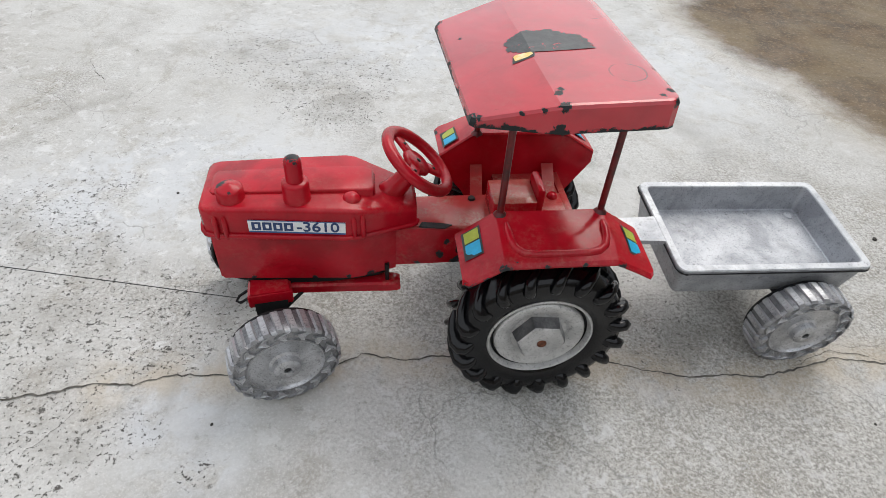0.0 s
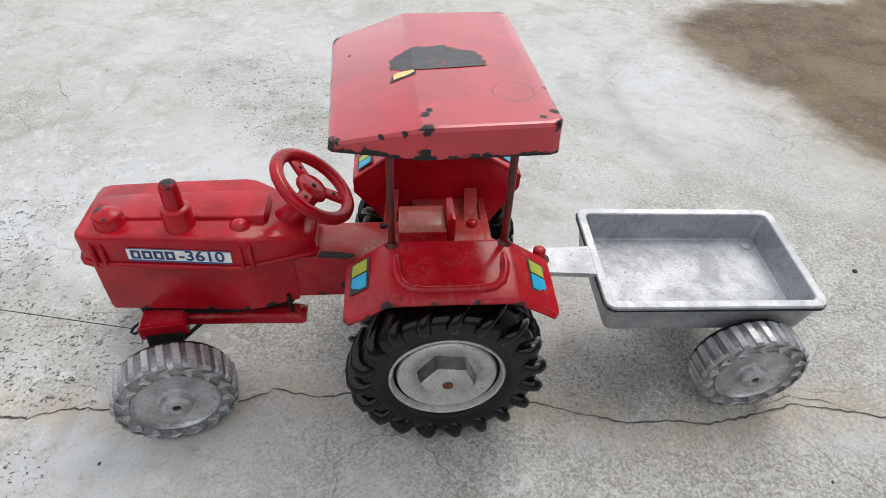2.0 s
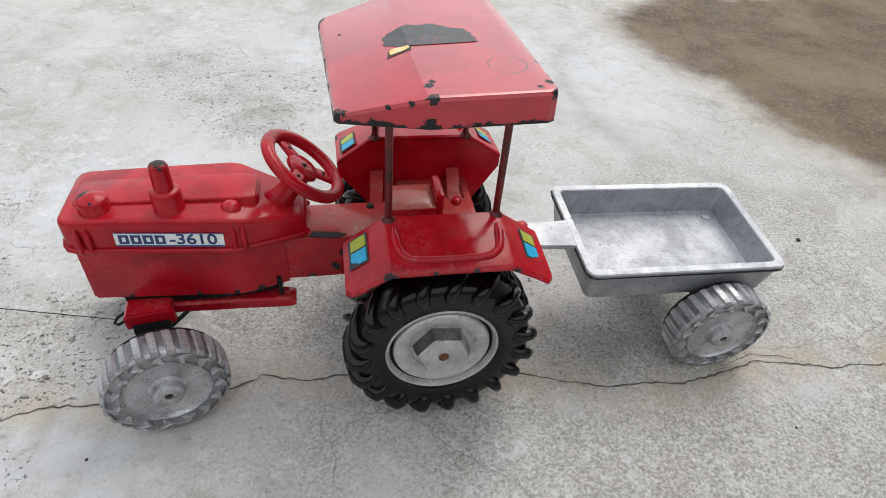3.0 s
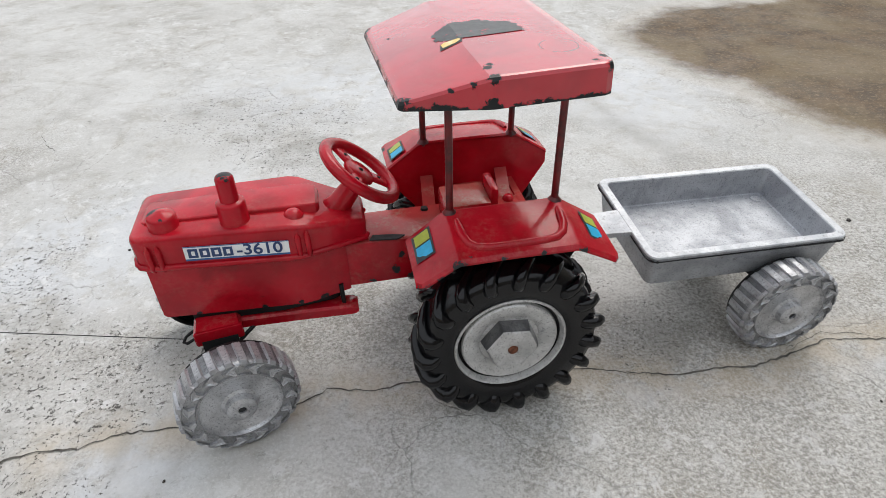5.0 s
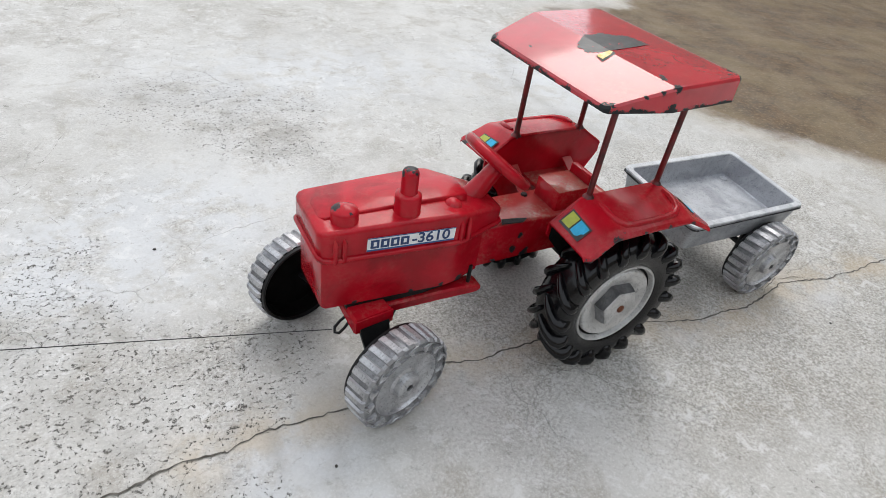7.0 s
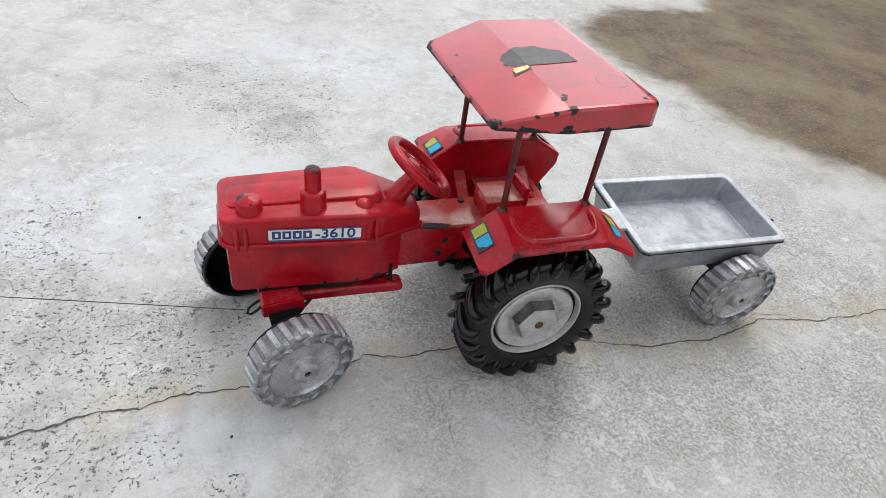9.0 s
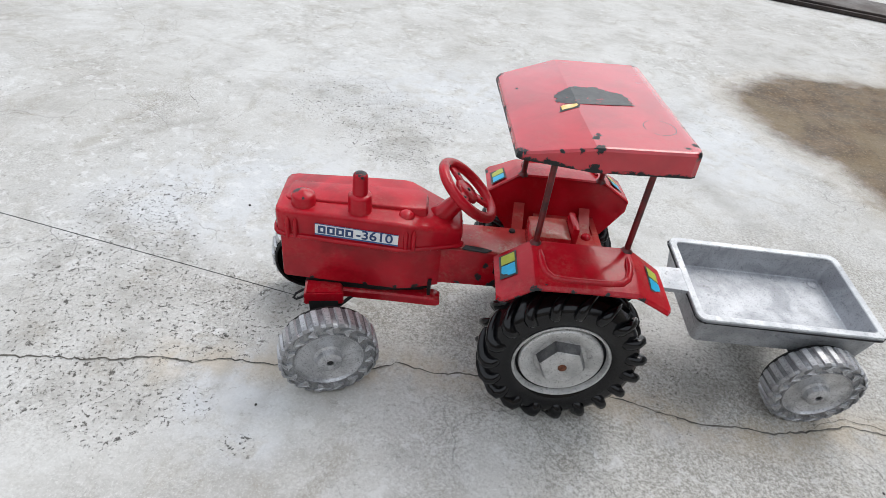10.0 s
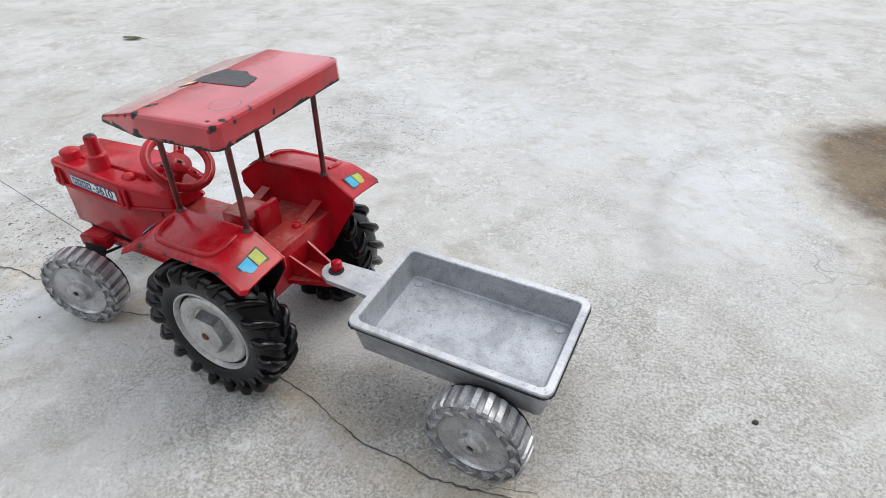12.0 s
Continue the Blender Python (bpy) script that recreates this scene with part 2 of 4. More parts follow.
HOOD_RED = red_paint("red_enamel_hood", 0.22, 0.055)
CAP_RED = red_paint("red_enamel_cap", 0.3, 0.02, None, (((0, 0, 0.0268), 0.0078), ((-0.0040, 0.0005, 0.0245), 0.0040), ((-0.0045, 0.002, 0.0095), 0.0052), ((-0.003, 0.0055, 0.0085), 0.0040), ((0.001, -0.0055, 0.0090), 0.0022)))
BODY_RED = red_paint("red_enamel_body", 0.34, 0.065, None, (((-0.150, -0.0182, 0.0615), 0.0030), ((-0.118, -0.0200, 0.0610), 0.0026), ((-0.100, -0.0208, 0.0612), 0.0032), ((-0.088, -0.0190, 0.0612), 0.0040)))
FENDER_RED = red_paint("red_enamel_fender", 0.25, 0.02, None, (
    ((-0.027, -0.0665, 0.1065), 0.0055), ((-0.022, -0.064, 0.109), 0.0026), ((-0.045, -0.068, 0.098), 0.0045), ((-0.040, -0.062, 0.101), 0.0020), ((-0.008, -0.0665, 0.108), 0.0025),
    ((0.010, -0.0665, 0.108), 0.0022), ((0.028, -0.0665, 0.1065), 0.0045), ((0.0455, -0.052, 0.100), 0.0028), ((0.0455, 0.066, 0.099), 0.0055), ((-0.046, 0.060, 0.099), 0.0055), ((0.021, -0.060, 0.110), 0.0016)), 0.0, 0.0677)
CANOPY_RED = red_paint("red_enamel_canopy", 0.10, 0.075, (-0.0109, -0.0101), (
    ((0.049, -0.054, -0.0005), 0.0055), ((-0.034, -0.046, -0.010), 0.007), ((0.001, -0.0545, -0.0005), 0.0050), ((-0.007, -0.0545, -0.0025), 0.0036),
    ((0.000, -0.0555, -0.010), 0.0050), ((0.001, -0.045, 0.0005), 0.0042), ((0.003, -0.042, 0.0005), 0.0030), ((-0.015, -0.0515, -0.0045), 0.0028),
    ((-0.034, 0.046, -0.009), 0.007), ((0.047, 0.053, 0.0), 0.004), ((0.049, -0.040, -0.002), 0.0042), ((0.048, -0.046, 0.0), 0.0035), ((0.043, -0.050, 0.0), 0.0028),
    ((0.049, -0.028, -0.001), 0.0035), ((0.049, -0.012, -0.008), 0.004), ((0.049, 0.006, -0.009), 0.0035), ((0.049, 0.022, -0.004), 0.003), ((-0.026, 0.022, -0.0068), 0.0022)), 0.30, None, 0.8, ((0.036, -0.030, 0.0005), 0.0085))
RUBBED_RED = red_paint("red_enamel_rubbed", 0.85, 0.06, None, (((-0.046, -0.0146, 0.078), 0.0040), ((-0.050, -0.0146, 0.069), 0.0052), ((-0.041, -0.0146, 0.064), 0.0060), ((-0.062, -0.0143, 0.063), 0.0034)))
DARK_RED = plain("worn_dark_red_posts", (0.16, 0.008, 0.010), 0.35, 0.1, 120, 0.5, 0.3, (0.035, 0.008, 0.008))
SEAT_RED = red_paint("red_enamel_seat", 1.0, 0.03)
GRIME_SHADE = silver_paint("grimy_shaded_aluminium_paint", (0.40, 0.405, 0.415), (0.20, 0.203, 0.21), 0.55)
TIP_BLACK = plain("chipped_black_iron", (0.02, 0.02, 0.022), 0.6, 0.2, 300)
IRON = plain("blackened_iron", (0.012, 0.012, 0.013), 0.55, 0.4, 200)
CAST = silver_paint("aluminium_paint_wheel", (0.64, 0.65, 0.67), (0.34, 0.345, 0.36), 0.55, (0.28, 0.46), 0.6)
RIM = silver_paint("aluminium_paint_rim", (0.62, 0.62, 0.615), (0.42, 0.42, 0.415), 0.5, (0.34, 0.52), 0.3)
TREAD = silver_paint("dirty_aluminium_tread", (0.30, 0.305, 0.32), (0.11, 0.112, 0.12), 0.6)
HUB_DARK = silver_paint("blackened_aluminium_paint", (0.20, 0.20, 0.205), (0.04, 0.04, 0.042), 0.7)
BED = silver_paint("aluminium_paint_trailer", (0.45, 0.47, 0.50), (0.31, 0.325, 0.35), 0.42, (0.44, 0.60), 0.5, 1000)
LIP = silver_paint("aluminium_paint_lip", (0.60, 0.62, 0.64), (0.42, 0.44, 0.47), 0.3, (0.42, 0.6), 0.3, 1000)
RUBBER = plain("black_rubber", (0.004, 0.004, 0.005), 0.16, 0.0, 70, 0.3, 0.22, (0.006, 0.006, 0.007), 0.34)
HOLLOW = plain("matt_black", (0.004, 0.004, 0.004), 0.9, 0.0, 120, 0.3, 0.1, None, 0.1)
RUST = plain("rusty_bolt", (0.20, 0.07, 0.035), 0.8, 0.2, 400, 0.6)
PAPER = plain("white_label_paper", (0.87, 0.88, 0.89), 0.45, 0.0, 200, 0.12, 0.05)
INK = plain("navy_ink", (0.018, 0.05, 0.16), 0.45, 0.0, 300, 0.2, 0.02)
BLUE_LINE = plain("blue_ink", (0.02, 0.10, 0.30), 0.45, 0.0, 300, 0.2, 0.02)
GREEN = plain("lime_sticker", (0.42, 0.47, 0.05), 0.4, 0.0, 250, 0.2, 0.05)
CYAN = plain("cyan_sticker", (0.01, 0.40, 0.68), 0.4, 0.0, 250, 0.2, 0.05)
FILM = plain("black_sticker_film", (0.018, 0.02, 0.022), 0.5, 0.0, 120, 0.3, 0.2, (0.04, 0.043, 0.046))
def glue_film():
    """Dark residue, torn through to the red paint in places."""
    m = Nodes("old_grey_glue_film")
    p = m.place()
    col = m.mix(m.step(m.noise(p, 170, 5), 0.35, 0.7), (0.022, 0.025, 0.027), (0.05, 0.055, 0.057))
    torn = m.math("MULTIPLY", m.step(m.noise(p, 210, 6, 0.75, 0.7), 0.60, 0.63), m.step(m.noise(p, 60, 3), 0.45, 0.55))
    m.bump(m.noise(p, 300, 4), 0.25, 0.0005)
    return m.done(m.mix(torn, col, RED_PALE), 0.38)


GLUE = glue_film()
YELLOW = plain("yellow_sticker", (0.78, 0.52, 0.13), 0.45, 0.0, 260, 0.25, 0.05, (0.80, 0.70, 0.45))
GROUND = concrete("weathered_concrete")
CRACK = plain("crack_dirt", (0.05, 0.045, 0.038), 0.95, 0.0, 180, 0.5, 0.3, (0.16, 0.15, 0.13))
THREAD = plain("grey_cord", (0.05, 0.05, 0.05), 0.8, 0.0, 900)
WALL = plain("unseen_wall_plaster", (0.30, 0.27, 0.23), 0.85, 0.0, 3, 0.35, 0.4)
PLANK = plain("dark_brown_wood", (0.030, 0.018, 0.015), 0.6, 0.0, 25, 0.5, 0.4)
DRY = plain("dry_leaf_skin", (0.30, 0.29, 0.20), 0.7, 0.0, 140, 0.4, 0.4)
STONE = plain("dark_grit", (0.05, 0.045, 0.04), 0.9, 0.0, 500)


# ---- mesh helpers ----
def part(name, bm, material, parent=None, label="", smooth=None, at=None):
    """Link a bmesh as one mesh object under a thing or a part."""
    bmesh.ops.recalc_face_normals(bm, faces=bm.faces)
    me = bpy.data.meshes.new(name)
    bm.to_mesh(me)
    bm.free()
    for mat in material if isinstance(material, (list, tuple)) else (material,):
        me.materials.append(mat)
    if smooth is not None:
        me.shade_smooth()
        me.set_sharp_from_angle(angle=radians(smooth))
    ob = new(name, me)
    if at is not None:
        ob.matrix_basis = at
    if parent:
        ob.parent = parent
    if label:
        ob["label"] = label
    return ob


def loft(rings, closed=True, bm=None, caps=True):
    """Bridge rings of equally many points, in metres."""
    bm = bm or bmesh.new()
    rows = [[bm.verts.new(p) for p in ring] for ring in rings]
    n = len(rings[0])
    for a, b in zip(rows, rows[1:]):
        for i in range(n if closed else n - 1):
            j = (i + 1) % n
            bm.faces.new((a[i], a[j], b[j], b[i]))
    if caps and closed:
        bm.faces.new(rows[0])
        bm.faces.new(rows[-1])
    return bm


def section(x, w, top, low, r, lean=0.0, crown=0.0):
    """A hood-shaped ring across x in mm: flat bottom, sides leaning out by lean, rounded shoulders."""
    pts = [(x, -w + lean, low), (x, -w, top - r)]
    for a in (22.5, 45, 67.5, 90):
        pts.append((x, -w + r - r * math.cos(radians(a)), top - r + r * math.sin(radians(a))))
    pts.append((x, 0, top + crown))
    return [Vector(q) * MM for q in pts + [(x, -y, z) for _, y, z in reversed(pts[:-1])]]


def box(bm, x0, x1, y0, y1, z0, z1, bevel=0.6):
    """A bevelled box in mm added to bm."""
    r = bmesh.ops.create_cube(bm, size=1.0)
    for v in r["verts"]:
        v.co = Vector(((x0 + x1) / 2 + v.co.x * (x1 - x0), (y0 + y1) / 2 + v.co.y * (y1 - y0), (z0 + z1) / 2 + v.co.z * (z1 - z0))) * MM
    if bevel:
        edges = list({e for v in r["verts"] for e in v.link_edges})
        bmesh.ops.bevel(bm, geom=edges, offset=bevel * MM, segments=2, profile=0.5, affect="EDGES")
    return bm


def turned(profile, n=40, axis="z", bm=None, close=False):
    """Revolve (radius, height) pairs in mm about an axis through the origin."""
    bm = bm or bmesh.new()
    rows = []
    for k in range(n):
        a = 2 * math.pi * k / n
        row = []
        for r, h in profile:
            c, s = r * math.cos(a), r * math.sin(a)
            row.append(bm.verts.new(Vector((c, s, h) if axis == "z" else (c, h, s)) * MM))
        rows.append(row)
    m = len(profile)
    for k in range(n):
        a, b = rows[k], rows[(k + 1) % n]
        for i in range(m if close else m - 1):
            j = (i + 1) % m
            bm.faces.new((a[i], a[j], b[j], b[i]))
    bmesh.ops.remove_doubles(bm, verts=bm.verts, dist=1e-6)
    return bm


def tube(points, radius, n=10, bm=None, caps=True):
    """A round bar along points in mm; radius a number or one a point."""
    pts = [Vector(p) for p in points]
    radii = radius if isinstance(radius, (list, tuple)) else [radius] * len(pts)
    rings, side = [], None
    for i, p in enumerate(pts):
        way = (pts[min(i + 1, len(pts) - 1)] - pts[max(i - 1, 0)]).normalized()
        if side is None:
            side = way.orthogonal().normalized()
        side = (side - way * side.dot(way)).normalized()
        up = way.cross(side)
        rings.append([(p + radii[i] * (math.cos(2 * math.pi * k / n) * side + math.sin(2 * math.pi * k / n) * up)) * MM for k in range(n)])
    return loft(rings, True, bm, caps)


def slab(outline, thick, bm=None):
    """A thin flat piece from an outline of points in mm, thick along its normal."""
    bm = bm or bmesh.new()
    pts = [Vector(p) for p in outline]
    normal = sum(((b - pts[0]).cross(c - pts[0]) for b, c in zip(pts[1:], pts[2:])), Vector()).normalized()
    low = [bm.verts.new(p * MM) for p in pts]
    top = [bm.verts.new((p + normal * thick) * MM) for p in pts]
    bm.faces.new(low)
    bm.faces.new(top)
    for i in range(len(pts)):
        j = (i + 1) % len(pts)
        bm.faces.new((low[i], low[j], top[j], top[i]))
    return bm


def thing(name, m, label, category, group=""):
    ob = new(name)
    ob.empty_display_size = 0.01
    ob.matrix_basis = m
    return tagged(ob, label, category, group)


def bar_text(body, size, parent, material, m):
    """Raised lettering as a mesh."""
    cu = bpy.data.curves.new("lettering", "FONT")
    cu.body, cu.size, cu.extrude, cu.offset = body, size, 0.00008, 0.00012
    cu.align_x, cu.align_y = "LEFT", "CENTER"
    tmp = bpy.data.objects.new("lettering", cu)
    scene.collection.objects.link(tmp)
    bpy.context.view_layer.update()
    me = bpy.data.meshes.new_from_object(tmp.evaluated_get(bpy.context.evaluated_depsgraph_get()))
    bpy.data.objects.remove(tmp)
    bpy.data.curves.remove(cu)
    me.materials.clear()
    me.materials.append(material)
    ob = new("lettering", me)
    ob.parent, ob.matrix_basis = parent, m
    return ob


# ---- ground ----
SOIL = [(0.313, 0.561), (0.307, 0.521), (0.320, 0.454), (0.337, 0.398), (0.369, 0.363), (0.382, 0.323), (0.393, 0.269), (0.402, 0.239), (0.426, 0.206), (0.56, 0.06), (0.80, -0.10), (1.6, -0.3), (2.2, 0.5), (1.5, 0.95), (0.90, 0.80), (0.665, 0.77), (0.605, 0.66), (0.505, 0.652), (0.436, 0.654), (0.367, 0.608)]


def inside(x, y, ring):
    """Signed distance to a ring of points, positive within."""
    best, odd = 9.0, False
    for (ax, ay), (bx, by) in zip(ring, ring[1:] + ring[:1]):
        dx, dy = bx - ax, by - ay
        t = min(1.0, max(0.0, ((x - ax) * dx + (y - ay) * dy) / (dx * dx + dy * dy)))
        best = min(best, math.hypot(x - ax - t * dx, y - ay - t * dy))
        if (ay > y) != (by > y) and x < ax + (y - ay) / dy * dx:
            odd = not odd
    return best if odd else -best


SAND = [(0.10, -0.06, 0.16, 0.10), (-0.06, 0.02, 0.07, 0.06), (0.30, -0.10, 0.15, 0.10), (0.26, 0.10, 0.12, 0.12)]
MAIN_CRACK = [(-0.236, -0.048), (-0.18, -0.043), (-0.125, -0.042), (-0.092, -0.03), (-0.051, -0.032), (0.0, -0.03), (0.056, -0.035), (0.105, -0.048), (0.153, -0.052), (0.203, -0.037), (0.259, -0.039), (0.45, -0.04), (0.451, -0.041), (0.259, -0.04), (0.203, -0.038), (0.153, -0.053), (0.105, -0.049), (0.0, -0.031), (-0.092, -0.031), (-0.18, -0.044)]
MOULD = [(-0.272, 0.006, 0.030), (-0.253, -0.009, 0.026), (-0.205, -0.006, 0.030), (-0.223, -0.016, 0.026), (-0.274, -0.021, 0.026), (-0.248, -0.034, 0.018), (-0.208, -0.083, 0.014), (-0.246, -0.098, 0.020), (-0.252, -0.070, 0.014),
    (-0.225, -0.086, 0.012), (-0.175, -0.101, 0.012), (-0.112, 0.327, 0.050), (-0.136, 0.266, 0.040), (-0.157, 0.305, 0.050), (-0.222, 0.373, 0.070), (-0.338, 0.105, 0.035), (-0.310, 0.126, 0.030), (-0.327, 0.080, 0.030), (-0.290, 0.062, 0.030),
    (-0.30, -0.06, 0.05), (-0.33, 0.02, 0.06), (0.110, -0.022, 0.030), (-0.195, 0.020, 0.030), (0.07, 0.05, 0.03)]
PALE = [(-0.178, -0.068, 0.026, 0.022), (-0.205, -0.072, 0.016, 0.016), (-0.172, -0.105, 0.030, 0.014), (0.235, -0.055, 0.024, 0.012), (0.090, -0.058, 0.020, 0.008), (-0.29, 0.12, 0.10, 0.06), (-0.22, 0.17, 0.10, 0.07), (-0.05, 0.42, 0.20, 0.10), (0.24, 0.36, 0.08, 0.14)]
SCUFFS = [[(0.308, 0.545), (0.251, 0.498), (0.213, 0.452), (0.189, 0.396), (0.186, 0.335), (0.192, 0.278), (0.204, 0.235), (0.228, 0.196)], [(-0.166, -0.060), (-0.170, -0.075), (-0.176, -0.092)], [(-0.198, -0.046), (-0.199, -0.061), (-0.194, -0.078), (-0.178, -0.080)], [(-0.40, 0.19), (-0.372, 0.245), (-0.33, 0.28)]]


def off_line(x, y, line):
    """Distance to an open line of points."""
    best = 9.0
    for (ax, ay), (bx, by) in zip(line, line[1:]):
        dx, dy = bx - ax, by - ay
        t = min(1.0, max(0.0, ((x - ax) * dx + (y - ay) * dy) / (dx * dx + dy * dy)))
        best = min(best, math.hypot(x - ax - t * dx, y - ay - t * dy))
    return best


def make_ground():
    """One concrete sheet: fine near the toys, coarse out to the horizon."""
    def fan(a, b, step, c, d):
        """Fine from a to b, coarse out to c and d."""
        fine = [a + step * i for i in range(int((b - a) / step) + 1)]
        left = [a - 0.02 * i for i in range(1, int((a - c) / 0.02))]
        right = [fine[-1] + 0.02 * i for i in range(1, int((d - fine[-1]) / 0.02))]
        out = [0.3, 0.9, 2.5, 8, 30, 120, 500]
        near = left[::-1] + fine + right
        return [near[0] - o for o in reversed(out)] + near + [near[-1] + o for o in out]

    xs, ys = fan(-0.42, 0.46, 0.006, -1.2, 1.6), fan(-0.16, 0.42, 0.006, -0.5, 1.5)
    verts, soil, mould, dust, sand, pale, scuff = [], [], [], [], [], [], []
    for y in ys:
        for x in xs:
            near = abs(x) < 3 and abs(y) < 3
            verts.append((x, y, 0.0004 * (noise.noise((x * 9, y * 9, 0)) - 0.6) if near else -0.0003))
            soil.append(min(1.0, max(0.0, 0.5 + 8 * (inside(x, y, SOIL) + 0.014))) if near else 0.0)
            mould.append(min(1.0, sum(math.exp(-((x - a) ** 2 + (y - b) ** 2) / r ** 2) for a, b, r in MOULD)) if near else 0.0)
            pale.append(min(1.0, sum(math.exp(-(((x - a) / r) ** 2 + ((y - b) / q) ** 2)) for a, b, r, q in PALE)) if near else 0.0)
            scuff.append(max(math.exp(-(off_line(x, y, line) / w) ** 2) for line, w in zip(SCUFFS, (0.011, 0.004, 0.004, 0.006))) if near and -0.5 < x < 0.5 and y < 0.7 else 0.0)
            sand.append(min(1.0, sum(math.exp(-(((x - a) / r) ** 2 + ((y - b) / s) ** 2)) for a, b, r, s in SAND)) if near else 0.0)
            dust.append(math.exp(-(inside(x, y, MAIN_CRACK) / 0.016) ** 2) if near and abs(y) < 0.12 else 0.0)
    n = len(xs)
    faces = [(j * n + i, j * n + i + 1, (j + 1) * n + i + 1, (j + 1) * n + i) for j in range(len(ys) - 1) for i in range(n - 1)]
    me = bpy.data.meshes.new("ground")
    me.from_pydata(verts, [], faces)
    for name, values in (("soil", soil), ("mould", mould), ("dust", dust), ("sand", sand), ("pale", pale), ("scuff", scuff)):
        me.attributes.new(name, "FLOAT", "POINT").data.foreach_set("value", values)
    me.materials.append(GROUND)
    me.shade_smooth()
    return tagged(new("ground", me), "weathered grey concrete slab with mould spots and a damp brown soil patch", "ground", kind="structure")


make_ground()


def crack(points, width, seed, jitter=4.0):
    """A jagged dirt-filled crack along points in mm on the slab."""
    rnd = random.Random(seed)
    path = []
    for (ax, ay), (bx, by) in zip(points, points[1:]):
        n = max(2, int(math.hypot(bx - ax, by - ay) / 3.5))
        for i in range(n):
            t = i / n
            x, y = ax + t * (bx - ax), ay + t * (by - ay)
            path.append((x + 0.5 * rnd.uniform(-1, 1), y + jitter * noise.noise((x * 0.06, y * 0.06, seed)) + 1.0 * rnd.uniform(-1, 1)))
    bm = bmesh.new()
    last = None
    for i, (x, y) in enumerate(path):
        w = width * (0.35 + 1.0 * abs(noise.noise((x * 0.05, seed, 3.3)))) * min(1, 0.2 + i / 6, 0.2 + (len(path) - i) / 6)
        z = 0.12
        row = [bm.verts.new(Vector(q) * MM) for q in ((x, y - w, z), (x, y, z - 0.05), (x, y + w, z))]
        if last:
            for k in (0, 1):
                bm.faces.new((last[k], row[k], row[k + 1], last[k + 1]))
        last = row
    return tagged(part("crack", bm, CRACK), "dark jagged hairline crack in the concrete slab", "crack", "cracks in the slab", "structure")


crack([(-420, -75), (-330, -62), (-270, -54), (-242, -48), (-221, -49), (-206, -43), (-174, -42), (-125, -42), (-107, -35), (-93, -29), (-70, -33), (-51, -31), (0, -30), (53, -35), (81, -43), (105, -49), (128, -45), (144, -49), (171, -44), (205, -35), (232, -38), (260, -43), (340, -38), (450, -50)], 0.78, 3, 1.6)
crack([(171, -44), (190, -34), (206, -29), (227, -33), (244, -40)], 0.30, 21, 1.2)
crack([(-223, -62), (-225, -76)], 0.25, 22, 1.0)
crack([(-391, 400), (-389, 349), (-356, 298), (-345, 224)], 0.45, 23, 5)
crack([(-312, 190), (-299, 168)], 0.40, 24, 3)
crack([(-236, -49), (-262, -90), (-275, -140)], 0.22, 5)
crack([(103, -49), (96, -75), (100, -120)], 0.20, 8)
crack([(203, -37), (228, -70), (236, -115)], 0.20, 9)
crack([(-300, 320), (-330, 220), (-342, 140), (-336, 60)], 0.30, 11, 8)
crack([(-700, 700), (-520, 520), (-470, 400)], 0.35, 13, 8)


def grit(name, x, y, size, seed, label):
    rnd = random.Random(seed)
    bm = bmesh.new()
    bmesh.ops.create_icosphere(bm, subdivisions=2, radius=size * MM)
    for v in bm.verts:
        v.co *= 1 + 0.35 * noise.noise(v.co * 900 + Vector((seed, 0, 0)))
        v.co.z *= 0.55
        v.co.x *= 1.3
    return tagged(part(name, bm, STONE, None, "", 60, pose(x, y, 0.3 * size * MM, 0, 0, rnd.uniform(0, 360))), label, "pebble", "pebbles on the slab")


for k, (x, y, s) in enumerate([(0.303, 0.079, 1.6), (-0.243, 0.128, 1.0), (-0.172, -0.075, 0.7), (0.205, -0.082, 0.7)]):
    grit("pebble", x, y, s, k + 1, "small dark pebble lying on the concrete")

# ---- unseen walls, added to block and shape the sky light ----
# east wall inferred from the canopy's reflection; west and south are invented
for name, x0, x1, y0, y1, high in (("wall_east", 2.9, 3.1, -4.6, 3.6, 2.6), ("unseen_wall_west", -6.2, -6.0, -4.6, 6.0, 2.4), ("unseen_wall_south", -6.0, 2.9, -4.6, -4.4, 2.6)):
    bm = bmesh.new()
    box(bm, x0 * 1000, x1 * 1000, y0 * 1000, y1 * 1000, -20, high * 1000, 8)
    tagged(part(name, bm, WALL), "plain unseen wall added to shape the sky light", "wall", kind="structure")

# ---- tractor ----
tractor = thing("toy_tractor", pose(0, 0.0042, 0, 0, 0, 3.5), "worn red toy tractor with black tyres standing on concrete", "toy tractor")

